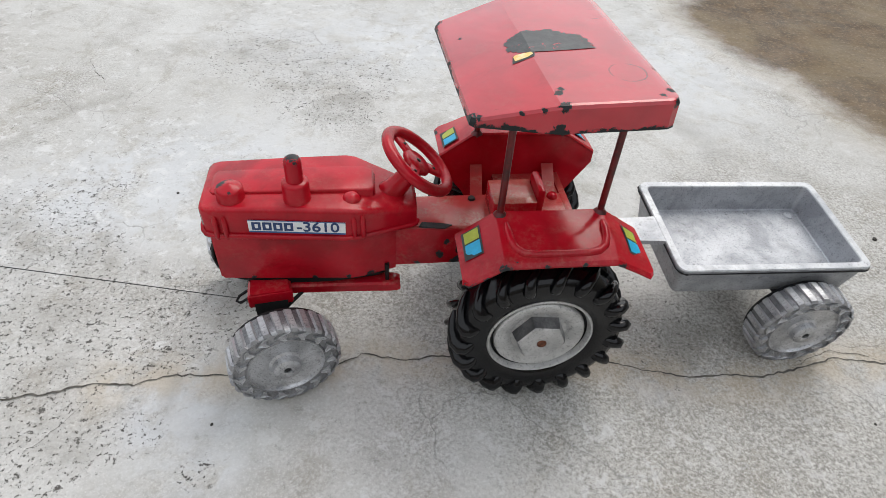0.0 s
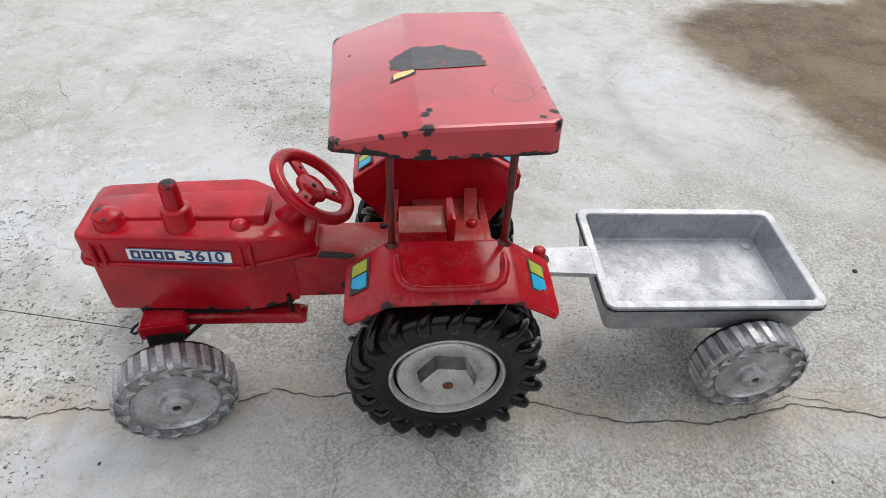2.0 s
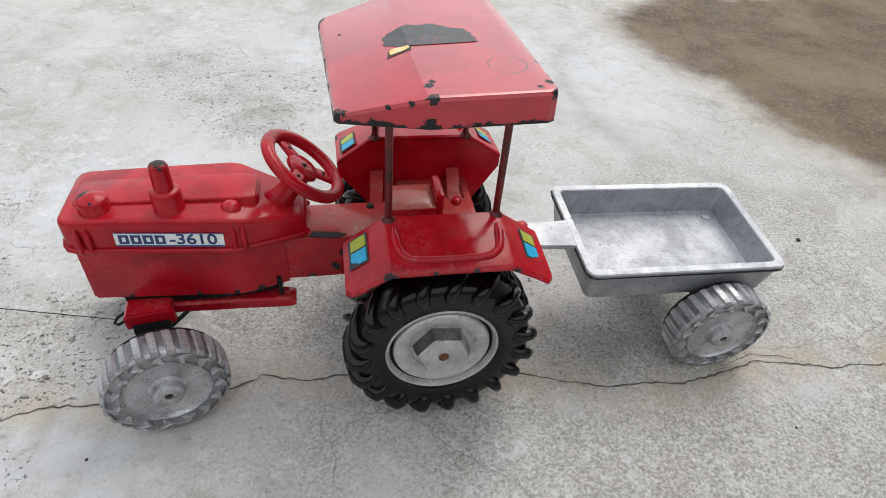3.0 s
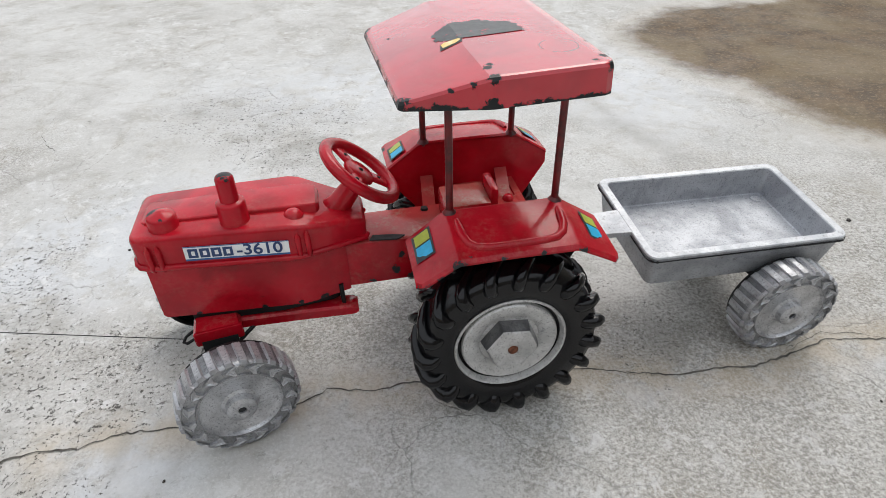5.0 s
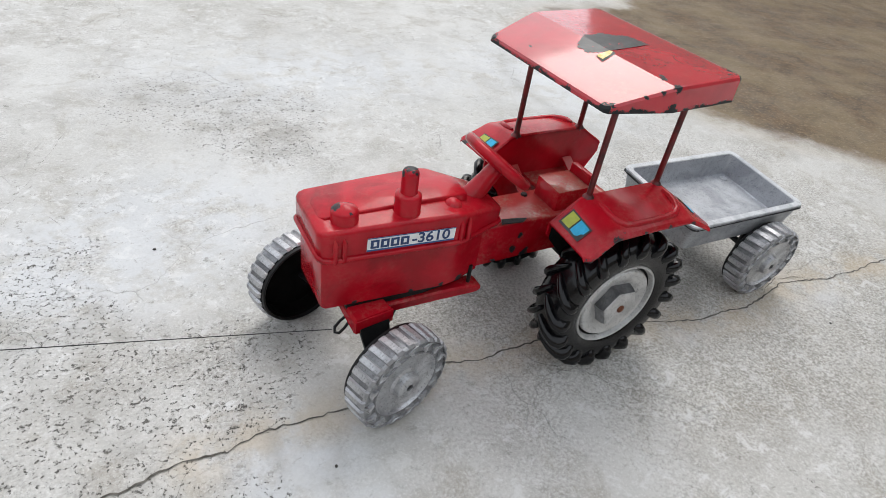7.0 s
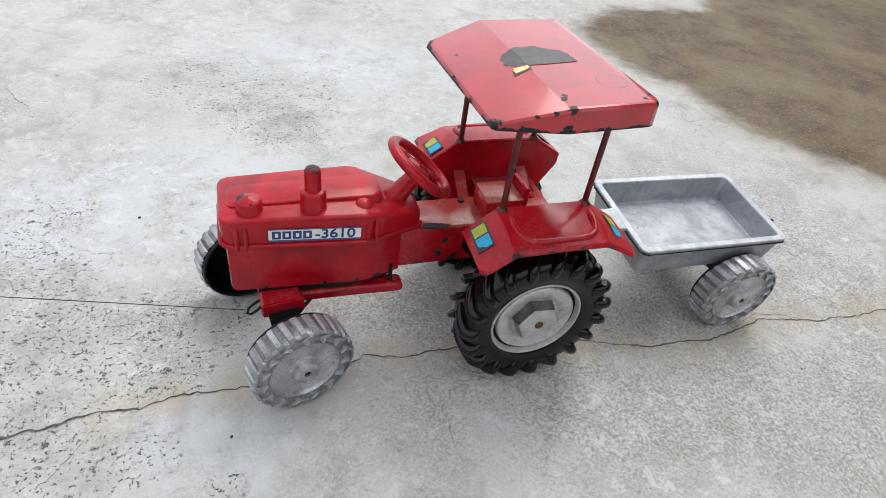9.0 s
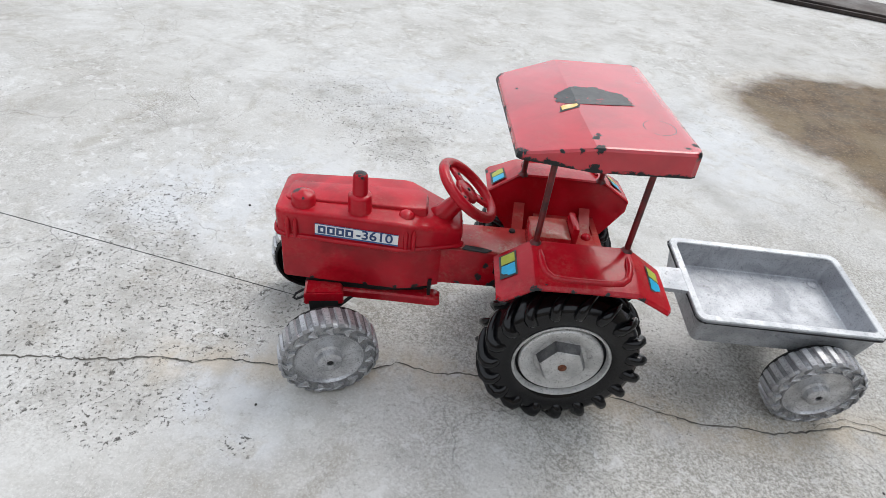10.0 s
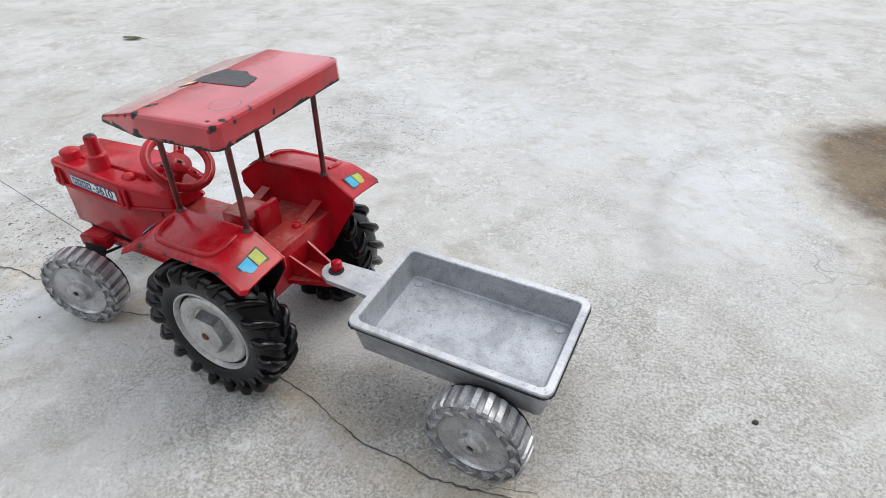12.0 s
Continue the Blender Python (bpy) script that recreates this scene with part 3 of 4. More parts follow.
# hood, engine body and gearbox
HOOD = ((-169.9, 14.6, 108.0, 95.0, 1.6, 0.2, 0.0), (-169.3, 17.6, 109.4, 94.2, 2.4, 0.2, 0.0), (-167.6, 19.8, 110.2, 93.6, 2.6, 0.2, 0.0), (-164.0, 20.9, 110.6, 93.2, 2.6, 0.2, 0.0),
    (-130.0, 23.0, 110.8, 92.6, 2.6, 0.2, 0.2), (-99.0, 24.95, 110.4, 92.0, 2.6, 0.2, 0.2), (-94.0, 24.6, 109.6, 91.8, 2.6, 0.2, 0.2), (-80.0, 19.3, 105.6, 91.2, 2.6, 0.2, 0.2),
    (-65.5, 13.8, 101.4, 90.4, 2.4, 0.2, 0.2), (-63.4, 12.6, 100.4, 90.4, 2.2, 0.2, 0.1), (-62.6, 10.5, 99.2, 90.8, 1.8, 0.2, 0.0))
hood = part("hood", loft([section(*s) for s in HOOD]), HOOD_RED, tractor, "glossy red hood", 40)
# rolled lower edge of the hood
edge = [(x, -w - 0.1, low + 0.9) for x, w, top, low, r, lean, crown in HOOD]
part("rolled_edge", tube(list(reversed(edge)) + [(x, -y, z) for x, y, z in edge], 1.5, 10), HOOD_RED, hood, "", 60)
rings = [section(*s) for s in (
    (-165.5, 7.0, 110.6, 109.0, 0.8, 0, 0), (-163.5, 9.6, 111.8, 109.0, 1.0, -0.8, 0.2), (-120, 10.2, 112.6, 109.2, 1.2, -0.8, 0.2), (-90, 10.6, 112.6, 108.6, 1.2, -0.8, 0.2), (-85.4, 9.4, 111.6, 106.2, 1.4, -0.6, 0.3), (-84.0, 7.0, 109.6, 105.4, 1.2, 0, 0))]
part("raised_panel", loft(rings), HOOD_RED, hood, "", 40)
for side in (-1, 1):
    for x, w in ((-160.0, 21.0), (-93.0, 24.0)):
        for off in (-2.2, 2.2):
            part("rib", tube([(x + off, side * w, 106.5), (x + off, side * (w + 0.7), 104), (x + off, side * (w + 0.7), 94), (x + off, side * (w - 0.2), 91.6)], [0.5, 1.4, 1.4, 0.7], 8), HOOD_RED, hood, "", 60)
rings = [section(*s) for s in (
    (-168.0, 15.0, 95, 63.2, 1.0, 0.2), (-167.4, 16.8, 95, 61.8, 1.2, 0.2), (-165.4, 18.0, 95, 61.0, 1.2, 0.2), (-98.0, 21.0, 93, 60.0, 1.2, 0.4), (-92.0, 20.4, 93, 60.4, 1.2, 0.4), (-74.0, 14.8, 91, 60.6, 1.2, 0.4))]
part("engine_body", loft(rings), BODY_RED, tractor, "red lower engine body", 35)
rings = [section(*s) for s in ((-74.5, 14.0, 88.6, 62.0, 1.6, 0.2), (-40, 14.4, 88.4, 62.6, 1.6, 0.2), (26, 15.5, 87.6, 63.0, 1.6, 0.2))]
part("gearbox", loft(rings), RUBBED_RED, tractor, "dusty rubbed red deck", 35)
bm = bmesh.new()
box(bm, 22, 26.5, -35, 35, 60, 88, 1.0)
rear_plate = part("rear_plate", bm, RUBBED_RED, tractor, "", 40)
bm = bmesh.new()
box(bm, -14, 22, -35, 35, 84.5, 87.2, 0.6)
part("rear_deck", bm, RUBBED_RED, tractor, "dusty red deck under the seat", 40)
part("flap", slab([(-62, -14.8, 89.6), (-48, -15.8, 88.9), (-44, -13.5, 89.2), (-50, -12, 89.4), (-60, -11, 89.6)], 0.7), TIP_BLACK, tractor, "bent black strip behind the hood")

# fittings on the hood
cap = part("radiator_cap", turned([(0, 10.8), (1.0, 10.7), (5.6, 9.0), (6.5, 8.2), (6.7, 7.2), (6.8, 2.6), (7.4, 1.6), (8.2, 0.9), (8.2, -1.0)], 32), CAP_RED, tractor, "round red cap with chipped top", 50, pose(-0.1545, -0.0118, 0.1082))
pipe = part("exhaust_pipe", turned([(0, 26.6), (2.2, 26.4), (3.5, 25.8), (4.15, 24.6), (4.25, 23), (4.3, 13.4), (5.6, 13.0), (6.5, 12.4), (6.7, 11.4), (6.7, 2.8), (7.2, 1.8), (8.0, 1.1), (8.0, -1.0)], 32), CAP_RED, tractor, "stepped red exhaust pipe with chipped black tip", 50, pose(-0.1226, -0.0138, 0.1084))
part("horn_button", turned([(0, 2.9), (2.2, 2.5), (3.9, 1.4), (4.5, 0.2), (4.9, -0.4)], 24), HOOD_RED, tractor, "", 50, pose(-0.0962, -0.0140, 0.1100))

# steering column and wheel, tilted back
column = part("steering_column", turned([(7.8, -6), (7.4, -2), (6.2, 2), (5.2, 12), (4.8, 23)], 24), HOOD_RED, tractor, "", 50, pose(-0.0755, 0.0, 0.1030, 0, 40, 0))
wheel = part("steering_wheel", turned([(19.7 + 3.3 * math.cos(a), 3.0 * math.sin(a)) for a in [2 * math.pi * i / 12 for i in range(12)]], 48, "z", None, True), HOOD_RED, tractor, "chunky red three-spoke steering wheel", 60, pose(-0.0620, 0.0003, 0.1215, 0, 39, 0))
part("hub", turned([(0, 0.6), (7.0, 0.5), (8.2, -0.4), (8.4, -2.0), (6, -4)], 28), HOOD_RED, wheel, "", 50)
part("rivet", turned([(0, 1.3), (1.0, 1.1), (1.5, 0.4)], 14), IRON, wheel, "small dark rivet", 60)
for a in (15, 135, 255):
    bm = bmesh.new()
    box(bm, 6.0, 18.6, -3.2, 3.2, -2.2, 0.2, 0.9)
    spoke = part("spoke", bm, HOOD_RED, wheel, "", 50, pose(0, 0, 0, 0, 0, a))
    part("rivet", turned([(0, 0.8), (0.8, 0.6), (1.1, 0.1)], 10, "z"), IRON, wheel, "", 60, pose(0.0115 * math.cos(radians(a)), 0.0115 * math.sin(radians(a)), 0))

# seat
bm = bmesh.new()
box(bm, -22, 2, -11, 11, 87, 101, 1.2)
part("seat", bm, SEAT_RED, tractor, "boxy red seat with rubbed dusty top", 40)
bm = bmesh.new()
box(bm, 2, 6.5, -8, 11, 87, 106.5, 1.5)
part("seat_back", bm, FENDER_RED, tractor, "", 40)
part("bolt", turned([(0, 3.2), (2.2, 2.8), (3.0, 1.6), (3.1, 0)], 20), FENDER_RED, tractor, "", 50, pose(0.0172, 0.0108, 0.0872))
part("bolt", turned([(0, 1.4), (1.8, 1.2), (2.2, 0)], 16), IRON, tractor, "", 50, pose(-0.0300, 0.0100, 0.0882))
for y in (-24.0, 22.0):
    for x in (-30.0, 13.0):
        part("brace", slab([(x, y - 7, 86), (x + 7, y - 7, 86), (x + 9, y + 12, 94), (x + 2, y + 12, 94)] if y > 0 else [(x, y + 7, 86), (x + 7, y + 7, 86), (x + 9, y - 12, 94), (x + 2, y - 12, 94)], 1.4), RUBBED_RED, tractor)


def fender(side):
    """Bent sheet-metal mudguard with a U-shaped bead, an inner wall and two stickers."""
    prof = [(-46.2, 101.5, 98.6), (-43.8, 103.3, 99.2), (-37, 108.3, 102.6), (-29.0, 114.2, 107.0), (-26.5, 115.3, 108.0), (0, 115.6, 108.4), (25.5, 115.3, 108.0), (28.2, 114.3, 107.0), (37, 108.6, 103.0), (43.8, 104.2, 99.6), (46.2, 102.6, 99.0)]
    bm = bmesh.new()
    rows = []
    for thick in (0, -1.0):
        for x, zin, zout in prof:
            flare = 66.5 + 2.0 * max(0.0, (abs(x) - 27) / 19) - (3.2 if abs(x) > 46 else 0.0)
            ys = [34.5, 35.5, 45, 55, flare - 1.5, flare]
            zs = [zin - 0.9, zin, zin + (zout - zin) * 0.10, zin + (zout - zin) * 0.34, zout + 1.5, zout]
            rows.append([bm.verts.new(Vector((x, side * y, z + thick)) * MM) for y, z in zip(ys, zs)])
    n = len(prof)
    for top in (0, n):
        for a, b in zip(rows[top:top + n - 1], rows[top + 1:top + n]):
            for i in range(5):
                bm.faces.new((a[i], a[i + 1], b[i + 1], b[i]))
    for i in range(5):
        bm.faces.new((rows[0][i], rows[0][i + 1], rows[n][i + 1], rows[n][i]))
        bm.faces.new((rows[n - 1][i], rows[n - 1][i + 1], rows[-1][i + 1], rows[-1][i]))
    for k in range(n - 1):
        for i in (0, 5):
            bm.faces.new((rows[k][i], rows[k + 1][i], rows[n + k + 1][i], rows[n + k][i]))
    ob = part("fender", bm, FENDER_RED, tractor, "bent red sheet-metal fender with chipped edges", 25)
    wall = [(-46, 34.5, 100.6), (-29, 34.5, 113.3), (-26.5, 34.5, 114.4), (25.5, 34.5, 114.4), (28.2, 34.5, 113.4), (46, 34.5, 101.7), (46, 34.5, 95), (33, 34.5, 74), (26, 34.5, 62), (-24, 34.5, 62), (-32, 34.5, 76), (-40, 34.5, 86), (-46, 34.5, 93)]
    part("inner_wall", slab([(x, side * y, z) for x, y, z in wall], 1.0), FENDER_RED, ob)
    part("wheel_well", slab([(x * 0.985, side * 36.4, z - 1.5) for x, y, z in wall], 0.4), HOLLOW, ob, "matt black inner side of the fender")
    # bead
    def top_z(y):
        f = (y - 35.5) / 29.5
        return 115.5 - 7.2 * max(0.0, f * (0.3 + 0.7 * f))
    path = [(-23.6, 43), (-23.6, 48), (-23, 53), (-21.4, 57.2), (-18, 59.8), (-12, 60.6), (0, 60.8), (12, 60.6), (18, 59.8), (21.4, 57.2), (23, 53), (23.6, 48), (23.6, 43)]
    part("bead", tube([(x, side * y, top_z(y) + 0.5) for x, y in path], [1.0] + [2.1] * 11 + [1.0], 10), FENDER_RED, ob, "raised U-shaped bead", 60)
    # stickers on the two flaps
    for end in (-1, 1):
        def on(u, v):
            """u along the flap's slope from the fold, v from the inner to the outer edge, in mm."""
            u, v = u + (4.2 if end > 0 else 5.4), v + (3.5 if end > 0 else 0.0)
            x = 29.5 + u * 0.80
            f = (36.5 + v - 35.5) / 31.0
            zin, zout = (114.2 - (x - 29.0) * 0.74, 107.0 - (x - 29.0) * 0.52)
            z = zin + (zout - zin) * max(0.0, min(1.0, f * (0.25 + 0.75 * f)))
            return Vector((end * x, side * (36.5 + v), z + 1.1))
        quads = [((2.0, 1.6), (12.5, 1.6), (12.5, 18.6), (2.0, 18.6)), ((3.2, 2.6), (11.3, 2.6), (11.3, 9.3), (3.2, 9.3)), ((3.2, 10.2), (11.3, 10.2), (11.6, 14.6), (10.4, 16.0), (8.6, 16.4), (7.4, 17.6), (3.2, 17.6))]
        if side > 0:
            quads = [quads[0], quads[2], quads[1]]
        bm = bmesh.new()
        for layer, quad in enumerate(quads):
            vs = [bm.verts.new((on(u, v) + Vector((0, 0, 0.25 * min(1, layer)))) * MM) for u, v in quad]
            f = bm.faces.new(vs)
            f.material_index = layer
        sticker = part("sticker", bm, [FILM, GREEN, CYAN], ob, "black-edged sticker with a lime and a cyan field")
        for f in sticker.data.polygons:
            if f.normal.z < 0:
                f.flip()
    return ob


fender(-1)
fender(1)

# posts and canopy
for x in (-25.2, 24.8):
    for y in (-36.0, 36.0):
        post = part("post", tube([(x, y, 113), (x, y, 140), (x, y, 177)], 1.7, 12), DARK_RED, tractor, "thin dark red canopy post", 60)
        part("weld", turned([(3.4, 0), (2.6, 1.0), (1.9, 2.0)], 14), DARK_RED, post, "", 60, pose(x * MM, y * MM, 0.1148))


def canopy():
    """Folded sheet roof: flat rear panel, front panel bent down, turned-down rims."""
    outline = [(-34.0, 45.5, -9.0), (-32.5, 47.6, -8.4), (-1.0, 55.0, 0.0), (1.0, 55.3, 0.1), (46.0, 54.6, 0.6), (49.0, 53.2, 0.5), (50.4, 50.0, 0.3)]
    ring = [(x, -w, z) for x, w, z in outline] + [(x, w, z) for x, w, z in reversed(outline)]
    def at(scale_out, drop, to=None):
        pts = []
        for x, y, z in ring:
            cx = 7.0
            k = Vector((x - cx, y)).normalized() * scale_out
            pts.append(Vector((x + k.x, y + k.y, (z + drop) if to is None else to)) * MM)
        return pts
    bm = bmesh.new()
    top = [bm.verts.new(p) for p in at(-2.2, 0.0)]
    n = len(top) // 2
    # top skin, strip by strip
    for i in range(n - 1):
        a, b, c, d = top[i], top[i + 1], top[-2 - i], top[-1 - i]
        bm.faces.new((a, b, c, d))
    last = top
    for out, drop, to in ((-0.9, -0.35, None), (0.0, -1.6, None), (0.5, 0, -12.2), (-0.6, 0, -12.2), (-1.6, -2.6, None), (-3.0, -1.4, None)):
        pts = at(out, drop, to)
        if to is not None:
            pts = [Vector((p.x, p.y, min(p.z, (z - 2.4) * MM)) ) for p, (x, y, z) in zip(pts, ring)]
        row = [bm.verts.new(p) for p in pts]
        for i in range(len(row)):
            j = (i + 1) % len(row)
            bm.faces.new((last[i], last[j], row[j], row[i]))
        last = row
    for i in range(n - 1):
        bm.faces.new((last[i], last[-1 - i], last[-2 - i], last[i + 1]))
    ob = part("canopy", bm, CANOPY_RED, tractor, "red sheet-metal canopy with sky sheen in its colour, chipped edges and sticker remains", 12, pose(-0.0150, -0.0010, 0.1842, 0, 0, 2.7))
    return ob


roof = canopy()
rnd = random.Random(4)
patch = [(-9, -3), (-9, 4), (-6, 9), (-1, 12), (3, 14), (8, 13), (13, 14.5), (18, 11), (22, 9.5), (27.5, 8), (29, 1), (30.5, -6.5), (20, -7.5), (10, -8.2), (0, -8.6), (-6, -6)]
ragged = []
for (ax, ay), (bx, by) in zip(patch, patch[1:] + patch[:1]):
    straight = ay < -5 and by < -5
    for i in range(6):
        t = i / 6
        j = 0.0 if straight else 0.9
        ragged.append((ax + t * (bx - ax) + rnd.uniform(-j, j), ay + t * (by - ay) + rnd.uniform(-j, j)))


def on_roof(x, y, lift=0.25):
    return Vector((x, y, lift + (0.1 + 0.012 * x if x > 0 else 0.265 * x)))


bm = bmesh.new()
for front in (True, False):
    # the film follows the fold, so it is cut there
    pts = []
    for (ax, ay), (bx, by) in zip(ragged, ragged[1:] + ragged[:1]):
        if (ax <= 0) == front:
            pts.append((ax, ay))
        if (ax <= 0) != (bx <= 0):
            pts.append((0.0, ay + (by - ay) * ax / (ax - bx)))
    bm.faces.new([bm.verts.new(on_roof(x, y) * MM) for x, y in pts])
part("sticker_residue", bm, GLUE, roof, "ragged dark grey sticker residue")
bm = bmesh.new()
for dy, dz, k, pts in ((0, 0.1, 0, [(-10.0, -15.0), (0.0, -12.8), (0.9, -9.8), (-0.6, -7.8), (-8.4, -8.4)]), (0, 0.25, 1, [(-8.4, -13.2), (-2.6, -12.2), (0.0, -10.6), (-0.4, -8.6), (-7.0, -8.0), (-8.4, -9.3)])):
    f = bm.faces.new([bm.verts.new(on_roof(x, y, 0.25 + dz) * MM) for x, y in pts])
    f.material_index = k
part("sticker", bm, [FILM, YELLOW], roof, "torn scrap of a yellow sticker with dark border")

# name plate on the hood's side: the maker's name as plain bars, the model number lettered
plate_m = Matrix(((0.9981, 0, -0.0616, -0.1467), (-0.0616, 0, -0.9981, -0.02205), (0, 1, 0, 0.0972), (0, 0, 0, 1)))
PLATE_TILT = Matrix.Rotation(radians(-1.6), 4, "Z")
plate_m = plate_m @ PLATE_TILT
bm = bmesh.new()
for z, k, pts in ((0.0, 0, [(0, -0.3), (47.2, -0.3), (47.2, 7.6), (0, 7.6)]),
                  (0.06, 1, [(0, -0.3), (47.2, -0.3), (47.2, 0.7), (0, 0.7)]), (0.06, 1, [(0, 7.1), (47.2, 7.1), (47.2, 7.6), (0, 7.6)])):
    f = bm.faces.new([bm.verts.new(Vector((x, y, 0.35 + z)) * MM) for x, y in pts])
    f.material_index = k
plate = part("name_plate", bm, [PAPER, BLUE_LINE], tractor, "white name plate with blue borders and navy lettering", None, plate_m)
bar_text("-3610", 0.0084, plate, INK, Matrix.Translation((0.0232, 0.0039, 0.00055)) @ Matrix.Diagonal((1.08, 1.0, 1, 1)))
for x in (1.9, 7.1, 12.3, 17.5):
    bm = bmesh.new()
    f = bm.faces.new([bm.verts.new(Vector((x + u, v, 0.55)) * MM) for u, v in ((-0.2, 1.3), (4.2, 1.3), (4.2, 6.4), (-0.2, 6.4))])
    hole = bm.faces.new([bm.verts.new(Vector((x + u, v, 0.6)) * MM) for u, v in ((1.3, 2.6), (2.9, 2.6), (2.9, 5.1), (1.3, 5.1))])
    hole.material_index = 1
    part("bar", bm, [INK, PAPER], plate)


# wheels
def rear_wheel(side):
    """Lugged rubber tyre on a dished silver rim with a hexagonal hub; the axle runs along y, outer side at minus y."""
    tyre = [(27.6, -11.6), (29.6, -13.6), (33.6, -14.8), (40, -15.0), (43.4, -13.6), (45.2, -10), (45.8, -4), (45.8, 3), (45.2, 6.4), (43.4, 8.8), (40, 9.8), (34, 9.6), (28, 8.6), (27.8, -11)]
    ob = part("rear_wheel", turned(tyre, 64, "y", None, True), RUBBER, tractor, "black lugged rubber rear tyre on a silver rim", 50)
    n = 19
    for half in (-1, 1):
        first = None
        for k in range(n):
            a0 = 2 * math.pi * (k + (0.5 if half > 0 else 0)) / n
            if first:
                lug = new("lug", first.data)
                lug.parent, lug.matrix_basis = ob, pose(0, 0, 0, 0, -360 * k / n, 0)
                continue
            # from the side wall over the shoulder to the middle of the tread
            path = [(35.0, 14.0, 0.02, 0.4, 1.5), (37.0, 15.0, 0.01, 2.0, 2.5), (39.6, 15.6, 0.0, 3.2, 3.0), (42.6, 15.4, 0.01, 3.9, 3.3), (45.4, 13.0, 0.05, 3.6, 3.3), (46.8, 8, 0.13, 2.8, 2.9), (47.0, 3.5, 0.20, 2.2, 2.5), (46.6, 0.0, 0.26, 1.0, 1.8)]
            rings = []
            for i, (r, y, skew, high, wide) in enumerate(path):
                y = y if half < 0 else y * 0.62
                a = a0 + skew * -1
                out = Vector((math.cos(a), 0, math.sin(a)))
                tan = Vector((-math.sin(a), 0, math.cos(a)))
                nrm = (out * (0.2, 0.25, 0.5, 0.8, 1.0, 1.0, 1.0, 1.0)[i] + Vector((0, half, 0)) * (1.0, 1.0, 0.9, 0.7, 0.35, 0.1, 0.0, 0.0)[i]).normalized()
                c = out * r + Vector((0, half * y, 0))
                rings.append([(c + tan * wide * 1.15 * u + nrm * high * w) * MM for u, w in ((-1.0, -1.2), (-0.95, -0.1), (-0.75, 0.55), (-0.3, 0.92), (0.3, 0.92), (0.75, 0.55), (0.95, -0.1), (1.0, -1.2))])
            first = part("lug", loft(rings), RUBBER, ob, "", 50)
    rim = part("rim", turned([(29.0, -10.4), (28.7, -12.8), (28.1, -13.3), (27.4, -13.0), (26.2, -9.6), (25.6, -8.2), (24.9, -8.4), (24.4, -11.2), (23.6, -12.0), (22.6, -12.0), (19.0, -11.0), (16.4, -10.4), (15.2, -9.4), (0, -9.2), (0, 6), (27, 8)], 56, "y"), RIM, ob, "dished aluminium-painted rim", 30)
    # flanks coloured darker than the face for shade; one side is dark paint
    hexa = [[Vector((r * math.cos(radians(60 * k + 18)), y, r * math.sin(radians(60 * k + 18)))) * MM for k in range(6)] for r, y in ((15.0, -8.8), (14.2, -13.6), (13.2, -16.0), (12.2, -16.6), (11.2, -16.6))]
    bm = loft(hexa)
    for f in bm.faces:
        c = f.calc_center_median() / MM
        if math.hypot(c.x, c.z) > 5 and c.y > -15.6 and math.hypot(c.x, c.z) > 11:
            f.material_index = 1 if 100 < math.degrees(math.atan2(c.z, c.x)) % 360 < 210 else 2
    part("hub", bm, [RIM, HUB_DARK, GRIME_SHADE], ob, "hexagonal silver hub with shade-toned flanks, one side painted dark", 25)
    # dark ring laid in the groove between lip and disc
    part("rim_step", turned([(26.3, -10.0), (25.6, -8.4), (24.9, -8.6), (24.5, -10.4)], 56, "y"), TIP_BLACK, ob, "dark ring in the groove inside the rim", 30)
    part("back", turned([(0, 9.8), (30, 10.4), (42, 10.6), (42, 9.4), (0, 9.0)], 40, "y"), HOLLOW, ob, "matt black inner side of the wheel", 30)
    part("axle_bolt", turned([(0, -18.0), (1.3, -17.8), (2.5, -17.2), (2.8, -16.0)], 12, "y"), RUST, ob, "rusty axle bolt", 50)
    return ob


near = rear_wheel(-1)
near.matrix_basis = pose(0, -0.0475, 0.0488, 0, 25, 0)
far = rear_wheel(1)
far.matrix_basis = pose(0, 0.0475, 0.0488, 0, 65, 180)
part("rear_axle", tube([(0, -40, 48.8), (0, 40, 48.8)], 3.5, 14), IRON, tractor, "", 60)


